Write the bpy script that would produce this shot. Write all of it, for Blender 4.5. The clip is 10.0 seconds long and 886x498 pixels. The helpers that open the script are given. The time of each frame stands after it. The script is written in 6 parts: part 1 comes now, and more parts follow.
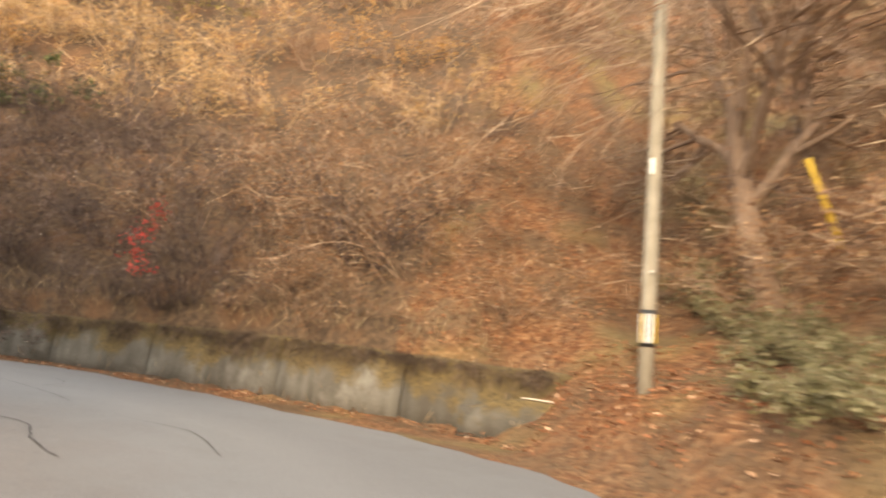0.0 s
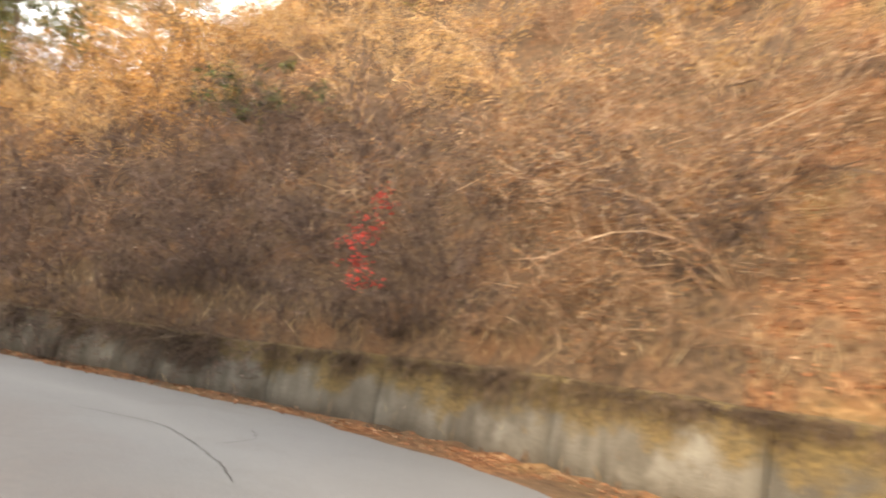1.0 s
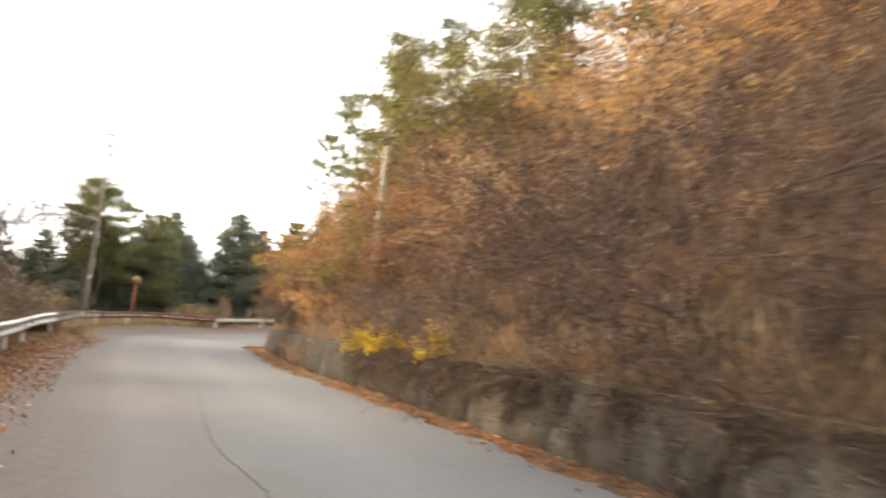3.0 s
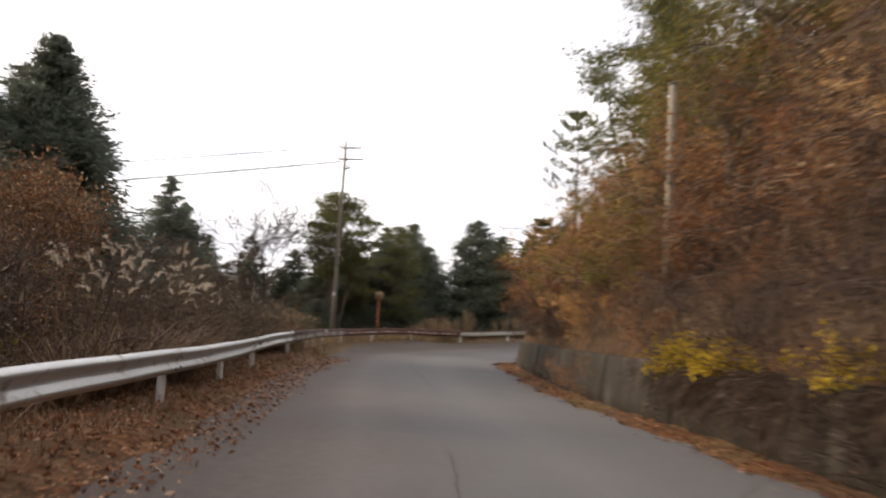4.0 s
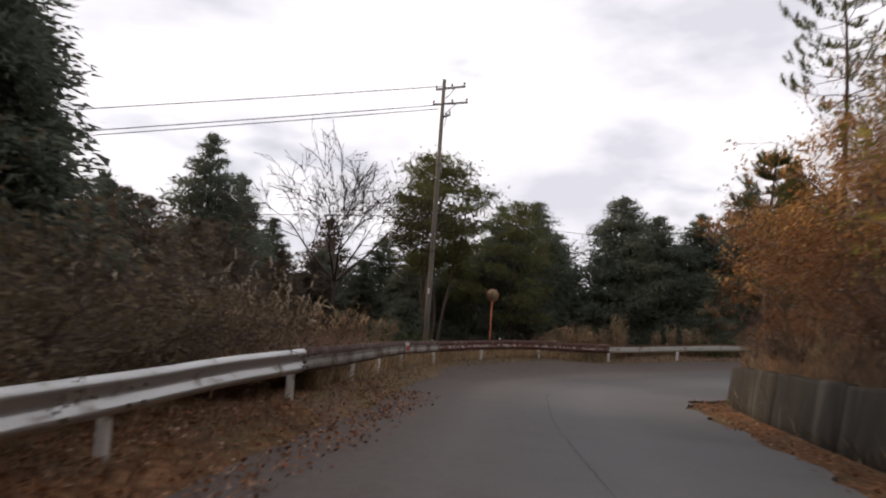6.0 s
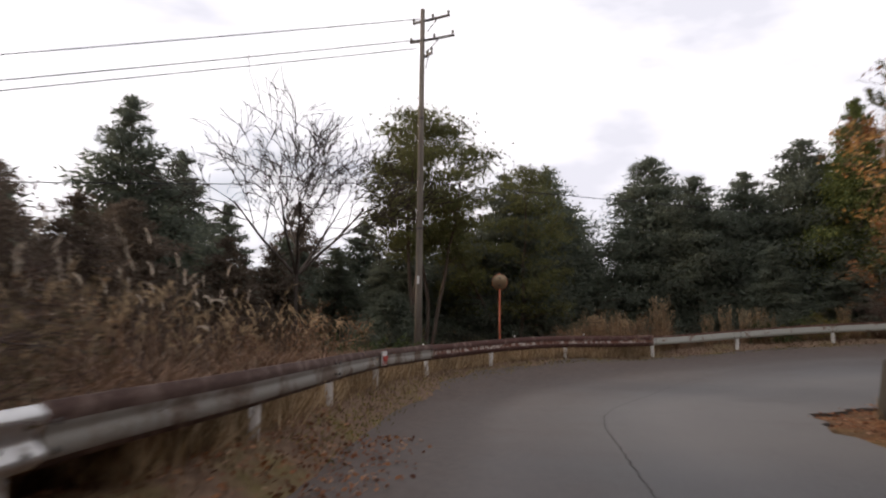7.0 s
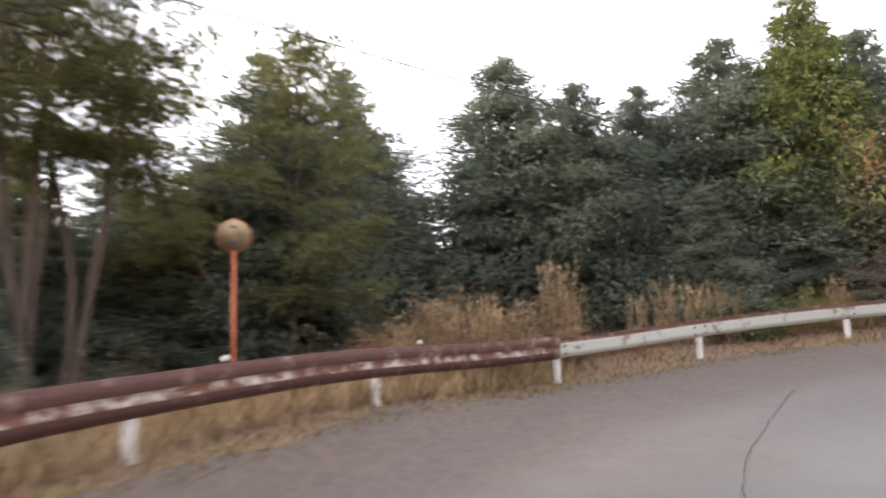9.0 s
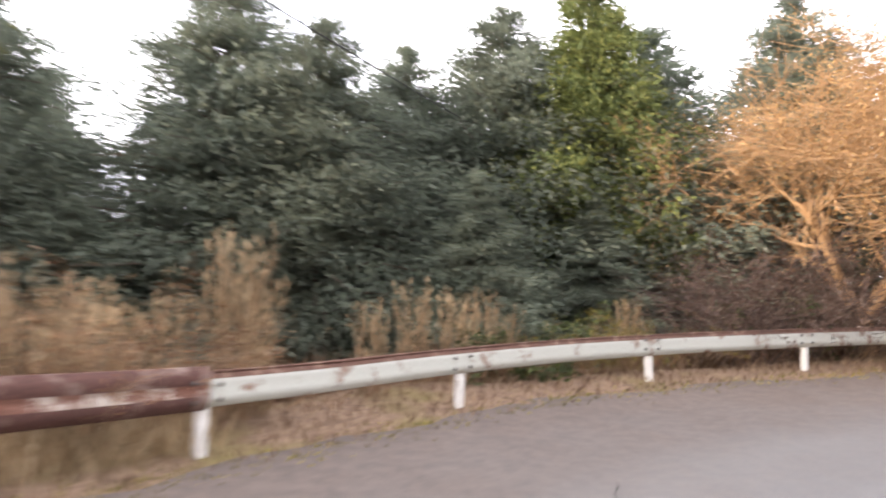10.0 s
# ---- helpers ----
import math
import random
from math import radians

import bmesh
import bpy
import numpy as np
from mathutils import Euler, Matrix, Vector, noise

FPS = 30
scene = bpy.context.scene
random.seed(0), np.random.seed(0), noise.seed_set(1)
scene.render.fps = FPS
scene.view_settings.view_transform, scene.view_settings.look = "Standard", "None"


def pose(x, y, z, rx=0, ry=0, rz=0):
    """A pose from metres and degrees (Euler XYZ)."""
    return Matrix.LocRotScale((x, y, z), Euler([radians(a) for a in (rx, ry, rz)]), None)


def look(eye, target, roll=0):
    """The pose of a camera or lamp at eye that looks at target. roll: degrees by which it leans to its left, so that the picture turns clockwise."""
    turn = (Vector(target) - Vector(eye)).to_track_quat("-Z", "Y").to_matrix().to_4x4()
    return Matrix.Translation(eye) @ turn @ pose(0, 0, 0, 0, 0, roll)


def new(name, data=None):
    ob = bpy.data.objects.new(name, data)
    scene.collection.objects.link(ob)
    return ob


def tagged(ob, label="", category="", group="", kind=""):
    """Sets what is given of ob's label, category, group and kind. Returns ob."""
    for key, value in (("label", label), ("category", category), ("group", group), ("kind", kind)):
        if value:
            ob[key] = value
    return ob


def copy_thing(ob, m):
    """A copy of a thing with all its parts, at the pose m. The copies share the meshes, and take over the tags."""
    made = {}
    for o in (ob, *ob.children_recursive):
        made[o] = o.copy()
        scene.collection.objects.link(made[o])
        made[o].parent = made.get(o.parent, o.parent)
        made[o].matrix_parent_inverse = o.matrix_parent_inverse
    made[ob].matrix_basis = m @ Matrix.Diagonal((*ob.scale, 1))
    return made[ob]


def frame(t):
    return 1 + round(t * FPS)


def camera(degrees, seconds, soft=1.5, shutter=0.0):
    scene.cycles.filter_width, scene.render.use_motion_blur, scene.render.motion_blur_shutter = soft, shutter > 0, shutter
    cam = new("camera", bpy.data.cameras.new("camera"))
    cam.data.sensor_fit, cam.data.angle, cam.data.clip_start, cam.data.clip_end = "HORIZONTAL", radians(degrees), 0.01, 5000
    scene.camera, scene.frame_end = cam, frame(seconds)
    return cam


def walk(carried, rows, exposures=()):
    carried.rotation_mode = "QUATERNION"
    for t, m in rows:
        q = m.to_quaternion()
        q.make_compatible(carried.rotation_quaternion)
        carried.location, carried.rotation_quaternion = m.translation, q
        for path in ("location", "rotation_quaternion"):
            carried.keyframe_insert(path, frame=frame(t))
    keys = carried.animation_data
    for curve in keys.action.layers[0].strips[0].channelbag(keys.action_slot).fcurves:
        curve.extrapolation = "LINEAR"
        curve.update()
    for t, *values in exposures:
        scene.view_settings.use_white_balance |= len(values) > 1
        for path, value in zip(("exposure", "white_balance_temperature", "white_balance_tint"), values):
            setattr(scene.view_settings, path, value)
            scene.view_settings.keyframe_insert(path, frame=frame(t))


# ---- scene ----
cam = camera(64.0, 10.0, soft=2.0, shutter=0.5)
PATH = [
    (0, (0.621, 5.093, 1.398), (0.358, 7.056, 1.677), 7.4),
    (0.5, (-0.123, 7.52, 1.414), (-0.714, 9.411, 1.685), 7.8),
    (1, (-1.341, 9.686, 1.394), (-2.257, 11.441, 1.67), 8.2),
    (1.5, (-2.92, 11.539, 1.384), (-4.138, 13.103, 1.654), 7.2),
    (2, (-4.879, 13.122, 1.4), (-6.38, 14.416, 1.668), 7.7),
    (2.5, (-7.13, 14.231, 1.381), (-8.858, 15.204, 1.639), 6.6),
    (3, (-9.59, 14.818, 1.411), (-11.477, 15.435, 1.653), 5.3),
    (3.2, (-10.601, 14.9, 1.422), (-12.53, 15.374, 1.653), 5.2),
    (4.5, (-17.576, 14.561, 1.309), (-19.552, 14.343, 1.533), 3.6),
    (5, (-20.46, 14.288, 1.411), (-22.424, 13.979, 1.627), 5.2),
    (5.5, (-23.6, 14.149, 1.376), (-25.557, 13.81, 1.603), 5.2),
    (7, (-32.99, 12.952, 1.419), (-34.948, 12.611, 1.643), 0.6),
    (7.5, (-36.389, 12.743, 1.376), (-38.348, 12.409, 1.602), -0.7),
    (8, (-39.772, 12.48, 1.38), (-41.75, 12.282, 1.6), -2.3),
    (8.5, (-43.032, 12.485, 1.362), (-45.019, 12.433, 1.586), -2.0),
    (9, (-46.134, 12.925, 1.402), (-48.111, 13.118, 1.638), -1.8),
    (9.5, (-48.691, 13.746, 1.33), (-50.61, 14.241, 1.6), -0.7),
    (10, (-50.933, 15.009, 1.47), (-52.735, 15.831, 1.748), 1.2),
]
EXPOSURES = [(0.0, 1.1), (1.5, 1.6), (2.0, 1.75), (2.5, 1.62), (3.0, 1.15), (3.2, 0.95), (4.5, -0.75), (5.0, -0.9), (5.5, -0.82), (7.0, -0.6), (7.5, -0.25), (8.0, 0.1), (8.5, 0.6), (9.0, 0.98), (10.0, 1.52)]
walk(cam, [(t, look(eye, target, roll)) for t, eye, target, roll in PATH], [(t, e, 7000 if t < 3.5 else (6500 if t < 8.8 else 6350), 9 if t < 3.5 else 16) for t, e in EXPOSURES])

# ---- sky and sun ----
SUN_AZ, SUN_EL = radians(188), radians(23)   # from north towards east; height over the horizon
world = bpy.data.worlds.new("sky")
scene.world = world
world.use_nodes = True
wn, wl = world.node_tree.nodes, world.node_tree.links
wn.clear()
sky = wn.new("ShaderNodeTexSky")
sky.sky_type, sky.sun_disc = "NISHITA", False
sky.sun_elevation, sky.sun_rotation = SUN_EL, SUN_AZ
sky_bg = wn.new("ShaderNodeBackground")
sky_bg.inputs["Strength"].default_value = 0.12
wl.new(sky.outputs[0], sky_bg.inputs["Color"])
cloud_bg = wn.new("ShaderNodeBackground")
wcoord = wn.new("ShaderNodeTexCoord")
wmap = wn.new("ShaderNodeMapping")
wmap.inputs["Scale"].default_value = (1.0, 1.3, 3.4)
wl.new(wcoord.outputs["Generated"], wmap.inputs["Vector"])
puff = wn.new("ShaderNodeTexNoise")
puff.inputs["Scale"].default_value, puff.inputs["Detail"].default_value, puff.inputs["Roughness"].default_value = 2.2, 5.0, 0.5
wl.new(wmap.outputs[0], puff.inputs["Vector"])
tone = wn.new("ShaderNodeValToRGB")
tone.color_ramp.elements[0].position, tone.color_ramp.elements[0].color = 0.39, (1.28, 1.31, 1.40, 1)
tone.color_ramp.elements[1].position, tone.color_ramp.elements[1].color = 0.57, (2.02, 2.01, 2.02, 1)
wl.new(puff.outputs["Fac"], tone.inputs[0])
wl.new(tone.outputs[0], cloud_bg.inputs["Color"])
cover = wn.new("ShaderNodeValToRGB")
cover.color_ramp.elements[0].position, cover.color_ramp.elements[0].color = 0.30, (0.55, 0.55, 0.55, 1)
cover.color_ramp.elements[1].position, cover.color_ramp.elements[1].color = 0.41, (1, 1, 1, 1)
holes = wn.new("ShaderNodeTexNoise")
holes.inputs["Scale"].default_value, holes.inputs["Detail"].default_value = 3.1, 4.0
wl.new(wmap.outputs[0], holes.inputs["Vector"])
wl.new(holes.outputs["Fac"], cover.inputs[0])
sky_mix, sky_out = wn.new("ShaderNodeMixShader"), wn.new("ShaderNodeOutputWorld")
wl.new(cover.outputs[0], sky_mix.inputs[0])
wl.new(sky_bg.outputs[0], sky_mix.inputs[1])
wl.new(cloud_bg.outputs[0], sky_mix.inputs[2])
wl.new(sky_mix.outputs[0], sky_out.inputs[0])

sun = new("sun", bpy.data.lights.new("sun", "SUN"))
sun.data.energy, sun.data.angle, sun.data.color = 3.7, radians(11), (1.0, 0.80, 0.57)
sun.matrix_world = look((math.sin(SUN_AZ) * 60, math.cos(SUN_AZ) * 60, math.tan(SUN_EL) * 60), (0, 0, 0))


# ---- materials ----
def material(name, rough=0.8, metal=0.0, spec=0.3):
    m = bpy.data.materials.new(name)
    m.use_nodes = True
    nt = m.node_tree
    b = nt.nodes["Principled BSDF"]
    b.inputs["Roughness"].default_value, b.inputs["Metallic"].default_value = rough, metal
    b.inputs["Specular IOR Level"].default_value = spec
    return m, nt, b


def ramp(nt, fac, stops):
    r = nt.nodes.new("ShaderNodeValToRGB")
    els = r.color_ramp.elements
    while len(els) < len(stops):
        els.new(0.5)
    for el, (p, c) in zip(els, stops):
        el.position, el.color = p, (*c, 1)
    nt.links.new(fac, r.inputs[0])
    return r.outputs[0]


def place(nt, scale=(1, 1, 1), kind="Object"):
    c, mp = nt.nodes.new("ShaderNodeTexCoord"), nt.nodes.new("ShaderNodeMapping")
    mp.inputs["Scale"].default_value = scale
    nt.links.new(c.outputs[kind], mp.inputs["Vector"])
    return mp.outputs[0]


def world_place(nt, scale=(1, 1, 1)):
    g, mp = nt.nodes.new("ShaderNodeNewGeometry"), nt.nodes.new("ShaderNodeMapping")
    mp.inputs["Scale"].default_value = scale
    nt.links.new(g.outputs["Position"], mp.inputs["Vector"])
    return mp.outputs[0]


def noise_tex(nt, vec, scale, detail=4.0, rough=0.55):
    n = nt.nodes.new("ShaderNodeTexNoise")
    n.inputs["Scale"].default_value, n.inputs["Detail"].default_value, n.inputs["Roughness"].default_value = scale, detail, rough
    if vec is not None:
        nt.links.new(vec, n.inputs["Vector"])
    return n.outputs["Fac"]


def mixc(nt, fac, a, b, mode="MIX"):
    m = nt.nodes.new("ShaderNodeMix")
    m.data_type, m.blend_type = "RGBA", mode
    for sock, v in ((m.inputs[0], fac), (m.inputs[6], a), (m.inputs[7], b)):
        if isinstance(v, bpy.types.NodeSocket):
            nt.links.new(v, sock)
        elif isinstance(v, (int, float)):
            sock.default_value = v
        else:
            sock.default_value = (*v, 1)
    return m.outputs[2]


def bump(nt, b, height, strength=0.4, distance=0.02):
    n = nt.nodes.new("ShaderNodeBump")
    n.inputs["Strength"].default_value, n.inputs["Distance"].default_value = strength, distance
    nt.links.new(height, n.inputs["Height"])
    nt.links.new(n.outputs[0], b.inputs["Normal"])


def math_node(nt, op, a, b=0.0):
    m = nt.nodes.new("ShaderNodeMath")
    m.operation = op
    for sock, v in ((m.inputs[0], a), (m.inputs[1], b)):
        if isinstance(v, bpy.types.NodeSocket):
            nt.links.new(v, sock)
        else:
            sock.default_value = v
    return m.outputs[0]


def foliage(name, stops, through_light=0.25, rough=0.7, vary=0.35, patches=1.1):
    """Leaves or twigs: each island takes its own tint from stops, each object its own brightness, with patches across it."""
    m, nt, b = material(name, rough, 0.0, 0.2)
    g, o = nt.nodes.new("ShaderNodeNewGeometry"), nt.nodes.new("ShaderNodeObjectInfo")
    col = ramp(nt, g.outputs["Random Per Island"], stops)
    hsv = nt.nodes.new("ShaderNodeHueSaturation")
    nt.links.new(col, hsv.inputs["Color"])
    v = math_node(nt, "MULTIPLY_ADD", o.outputs["Random"], vary)
    v.node.inputs[2].default_value = 1.0 - vary / 2
    patch = ramp(nt, noise_tex(nt, world_place(nt), patches, 3, 0.6), [(0.32, (0.68,) * 3), (0.68, (1.34,) * 3)])
    nt.links.new(math_node(nt, "MULTIPLY", v, patch), hsv.inputs["Value"])
    nt.links.new(hsv.outputs[0], b.inputs["Base Color"])
    if through_light:
        tr, mx = nt.nodes.new("ShaderNodeBsdfTranslucent"), nt.nodes.new("ShaderNodeMixShader")
        nt.links.new(hsv.outputs[0], tr.inputs["Color"])
        mx.inputs[0].default_value = through_light
        nt.links.new(b.outputs[0], mx.inputs[1])
        nt.links.new(tr.outputs[0], mx.inputs[2])
        nt.links.new(mx.outputs[0], nt.nodes["Material Output"].inputs["Surface"])
    return m


def bark(name, dark, light, scale=6.0, stretch=0.25):
    m, nt, b = material(name, 0.9, 0.0, 0.15)
    vec = place(nt, (1, 1, stretch))
    f = noise_tex(nt, vec, scale, 6, 0.65)
    big = noise_tex(nt, place(nt), 0.9, 2)
    c = ramp(nt, f, [(0.3, dark), (0.7, light)])
    nt.links.new(mixc(nt, math_node(nt, "MULTIPLY", big, 0.5), c, light), b.inputs["Base Color"])
    bump(nt, b, f, 0.7, 0.02)
    return m


M = {}
# asphalt, worn and pale
m, nt, b = material("asphalt", 0.86, 0.0, 0.35)
v = world_place(nt)
fine, mid, big = noise_tex(nt, v, 55, 3, 0.7), noise_tex(nt, v, 1.7, 5, 0.6), noise_tex(nt, v, 0.23, 3, 0.5)
c = ramp(nt, fine, [(0.25, (0.064, 0.062, 0.061)), (0.75, (0.155, 0.152, 0.149))])
c = mixc(nt, math_node(nt, "MULTIPLY", mid, 0.55), c, (0.086, 0.083, 0.081))
c = mixc(nt, ramp(nt, big, [(0.42, (0, 0, 0)), (0.6, (0.55, 0.55, 0.55))]), c, (0.122, 0.12, 0.119))
c = mixc(nt, ramp(nt, noise_tex(nt, v, 0.45, 5, 0.7), [(0.54, (0, 0, 0)), (0.72, (0.5, 0.5, 0.5))]), c, (0.085, 0.078, 0.072))
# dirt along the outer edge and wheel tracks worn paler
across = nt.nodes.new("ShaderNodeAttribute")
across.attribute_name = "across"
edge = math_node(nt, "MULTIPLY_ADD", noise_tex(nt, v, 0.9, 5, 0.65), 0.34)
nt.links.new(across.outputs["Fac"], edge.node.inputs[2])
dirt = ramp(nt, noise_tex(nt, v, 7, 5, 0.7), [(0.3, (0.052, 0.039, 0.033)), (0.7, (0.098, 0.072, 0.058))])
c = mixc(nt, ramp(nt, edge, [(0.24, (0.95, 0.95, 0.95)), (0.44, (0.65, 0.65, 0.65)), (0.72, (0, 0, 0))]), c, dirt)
tracks = ramp(nt, across.outputs["Fac"], [(0.22, (0, 0, 0)), (0.30, (1, 1, 1)), (0.40, (0, 0, 0)), (0.56, (0, 0, 0)), (0.66, (1, 1, 1)), (0.78, (0, 0, 0))])
c = mixc(nt, math_node(nt, "MULTIPLY", tracks, math_node(nt, "MULTIPLY", mid, 0.35)), c, (0.17, 0.165, 0.16))
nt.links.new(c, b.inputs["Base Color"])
bump(nt, b, fine, 0.35, 0.008)
M["asphalt"] = m

m, nt, b = material("crack", 0.95, 0.0, 0.1)
nt.links.new(ramp(nt, noise_tex(nt, world_place(nt), 20, 3), [(0.3, (0.035, 0.034, 0.033)), (0.7, (0.075, 0.07, 0.066))]), b.inputs["Base Color"])
M["crack"] = m

# leaf litter and earth
m, nt, b = material("leaf_litter_ground", 0.95, 0.0, 0.1)
v = world_place(nt)
vor = nt.nodes.new("ShaderNodeTexVoronoi")
vor.inputs["Scale"].default_value = 14
nt.links.new(v, vor.inputs["Vector"])
sep = nt.nodes.new("ShaderNodeSeparateColor")
nt.links.new(vor.outputs["Color"], sep.inputs[0])
c = ramp(nt, sep.outputs[0], [(0.0, (0.068, 0.030, 0.015)), (0.35, (0.125, 0.053, 0.024)), (0.7, (0.175, 0.08, 0.036)), (1.0, (0.25, 0.145, 0.075))])
soil = ramp(nt, noise_tex(nt, v, 5, 6, 0.65), [(0.3, (0.05, 0.035, 0.022)), (0.7, (0.13, 0.085, 0.05))])
c = mixc(nt, ramp(nt, noise_tex(nt, v, 0.7, 4, 0.6), [(0.4, (0.15, 0.15, 0.15)), (0.6, (0.9, 0.9, 0.9))]), soil, c)
grassy = ramp(nt, noise_tex(nt, v, 9, 4), [(0.3, (0.09, 0.075, 0.03)), (0.7, (0.22, 0.17, 0.075))])
c = mixc(nt, ramp(nt, noise_tex(nt, v, 0.28, 3), [(0.52, (0, 0, 0)), (0.66, (0.7, 0.7, 0.7))]), c, grassy)
nt.links.new(c, b.inputs["Base Color"])
bump(nt, b, vor.outputs["Distance"], 0.8, 0.05)
M["litter"] = m

m, nt, b = material("dry_verge_earth", 0.95, 0.0, 0.1)
v = world_place(nt)
c = ramp(nt, noise_tex(nt, v, 9, 6, 0.7), [(0.3, (0.085, 0.058, 0.042)), (0.5, (0.155, 0.103, 0.070)), (0.72, (0.25, 0.175, 0.115))])
c = mixc(nt, ramp(nt, noise_tex(nt, v, 0.9, 4, 0.6), [(0.5, (0, 0, 0)), (0.68, (0.7, 0.7, 0.7))]), c, (0.15, 0.125, 0.045))
nt.links.new(c, b.inputs["Base Color"])
bump(nt, b, noise_tex(nt, v, 16, 5, 0.7), 0.8, 0.04)
M["verge"] = m

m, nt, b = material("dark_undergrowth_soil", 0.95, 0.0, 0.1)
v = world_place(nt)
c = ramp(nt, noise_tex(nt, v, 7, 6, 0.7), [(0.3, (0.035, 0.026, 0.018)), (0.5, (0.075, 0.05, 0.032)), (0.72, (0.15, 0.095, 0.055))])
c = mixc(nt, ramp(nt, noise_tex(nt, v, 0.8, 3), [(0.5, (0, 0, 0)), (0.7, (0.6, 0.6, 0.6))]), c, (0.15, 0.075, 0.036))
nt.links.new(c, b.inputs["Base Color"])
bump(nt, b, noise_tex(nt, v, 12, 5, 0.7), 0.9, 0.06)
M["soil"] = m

# old concrete with stains and moss
def old_concrete(name, dark, mossy):
    m, nt, b = material(name, 0.9, 0.0, 0.2)
    v = world_place(nt)
    vs = world_place(nt, (1, 1, 0.22))
    grain, run, patch = noise_tex(nt, v, 30, 4, 0.7), noise_tex(nt, vs, 3.2, 5, 0.6), noise_tex(nt, v, 0.9, 4, 0.6)
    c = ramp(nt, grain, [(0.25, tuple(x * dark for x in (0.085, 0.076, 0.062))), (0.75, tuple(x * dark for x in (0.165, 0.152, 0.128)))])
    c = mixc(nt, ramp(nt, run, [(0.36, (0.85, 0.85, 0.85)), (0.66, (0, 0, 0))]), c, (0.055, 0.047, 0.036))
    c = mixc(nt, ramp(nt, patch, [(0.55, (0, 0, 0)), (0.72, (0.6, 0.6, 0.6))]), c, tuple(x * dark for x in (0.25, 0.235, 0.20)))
    wash = noise_tex(nt, world_place(nt, (1, 1, 0.06)), 1.7, 3, 0.5)
    c = mixc(nt, ramp(nt, wash, [(0.56, (0, 0, 0)), (0.64, (0.55, 0.55, 0.55))]), c, (0.13, 0.12, 0.10))
    sepz = nt.nodes.new("ShaderNodeSeparateXYZ")
    nt.links.new(v, sepz.inputs[0])
    topness = math_node(nt, "MULTIPLY_ADD", noise_tex(nt, v, 1.6, 5, 0.65), 1.5)
    nt.links.new(math_node(nt, "MULTIPLY_ADD", sepz.outputs[2], 0.75), topness.node.inputs[2])
    topness.node.inputs[2].links[0].from_node.inputs[2].default_value = mossy
    moss = ramp(nt, noise_tex(nt, v, 18, 4), [(0.3, (0.05, 0.038, 0.017)), (0.55, (0.105, 0.073, 0.03)), (0.75, (0.165, 0.12, 0.042))])
    c = mixc(nt, ramp(nt, topness, [(0.72, (0, 0, 0)), (0.95, (0.9, 0.9, 0.9))]), c, moss)
    nt.links.new(c, b.inputs["Base Color"])
    bump(nt, b, math_node(nt, "ADD", grain, run), 0.5, 0.03)
    return m


M["concrete_wall"] = old_concrete("mossy_concrete", 0.98, -0.42)
M["stained_concrete"] = old_concrete("dark_stained_concrete", 0.85, -0.58)
M["overgrown_concrete"] = old_concrete("moss_covered_concrete", 0.62, -0.32)
# far darker copy: the shade on the western panels is put into its colour
M["shaded_concrete"] = old_concrete("shade_darkened_concrete", 0.24, -0.95)

# pole concrete
m, nt, b = material("pole_concrete", 0.85, 0.0, 0.25)
v = place(nt, (1, 1, 0.3))
c = ramp(nt, noise_tex(nt, v, 9, 5, 0.6), [(0.3, (0.18, 0.155, 0.115)), (0.7, (0.30, 0.265, 0.205))])
nt.links.new(c, b.inputs["Base Color"])
bump(nt, b, noise_tex(nt, v, 60, 2), 0.2, 0.004)
M["pole"] = m
M["pole_dark"] = bark("weathered_pole", (0.10, 0.085, 0.07), (0.21, 0.185, 0.155), 5, 0.2)


def metal(name, base, stain, amount, rough=0.5, metallic=0.6, scale=3.0):
    m, nt, b = material(name, rough, metallic, 0.4)
    v = world_place(nt)
    f = noise_tex(nt, v, scale, 7, 0.68)
    fine = noise_tex(nt, v, 28, 3, 0.6)
    lo = 0.5 + (0.5 - amount) * 0.5
    mask = ramp(nt, f, [(lo - 0.05, (0, 0, 0)), (lo + 0.06, (1, 1, 1))])
    body = mixc(nt, math_node(nt, "MULTIPLY", fine, 0.6), base, tuple(x * 0.55 for x in base))
    rusty = ramp(nt, fine, [(0.3, tuple(x * 0.5 for x in stain)), (0.7, stain)])
    nt.links.new(mixc(nt, mask, body, rusty), b.inputs["Base Color"])
    inv = math_node(nt, "SUBTRACT", 1.0, mask)
    nt.links.new(math_node(nt, "MULTIPLY", inv, metallic), b.inputs["Metallic"])
    nt.links.new(ramp(nt, mask, [(0, (rough,) * 3), (1, (0.9,) * 3)]), b.inputs["Roughness"])
    bump(nt, b, f, 0.25, 0.006)
    return m


M["galvanised"] = metal("galvanised_steel", (0.60, 0.60, 0.59), (0.34, 0.28, 0.22), 0.26, 0.42, 0.7)
M["dull_rail"] = metal("weathered_rail_steel", (0.36, 0.345, 0.31), (0.20, 0.15, 0.115), 0.45, 0.6, 0.35, 1.3)
M["rust_rail"] = metal("rusted_rail_steel", (0.24, 0.17, 0.14), (0.098, 0.044, 0.034), 0.72, 0.75, 0.1, 2.6)
M["white_rail"] = metal("painted_rail_steel", (0.50, 0.51, 0.455), (0.25, 0.14, 0.09), 0.30, 0.55, 0.05, 3.4)
M["post_white"] = metal("painted_post", (0.66, 0.64, 0.60), (0.24, 0.16, 0.10), 0.25, 0.55, 0.05, 6)
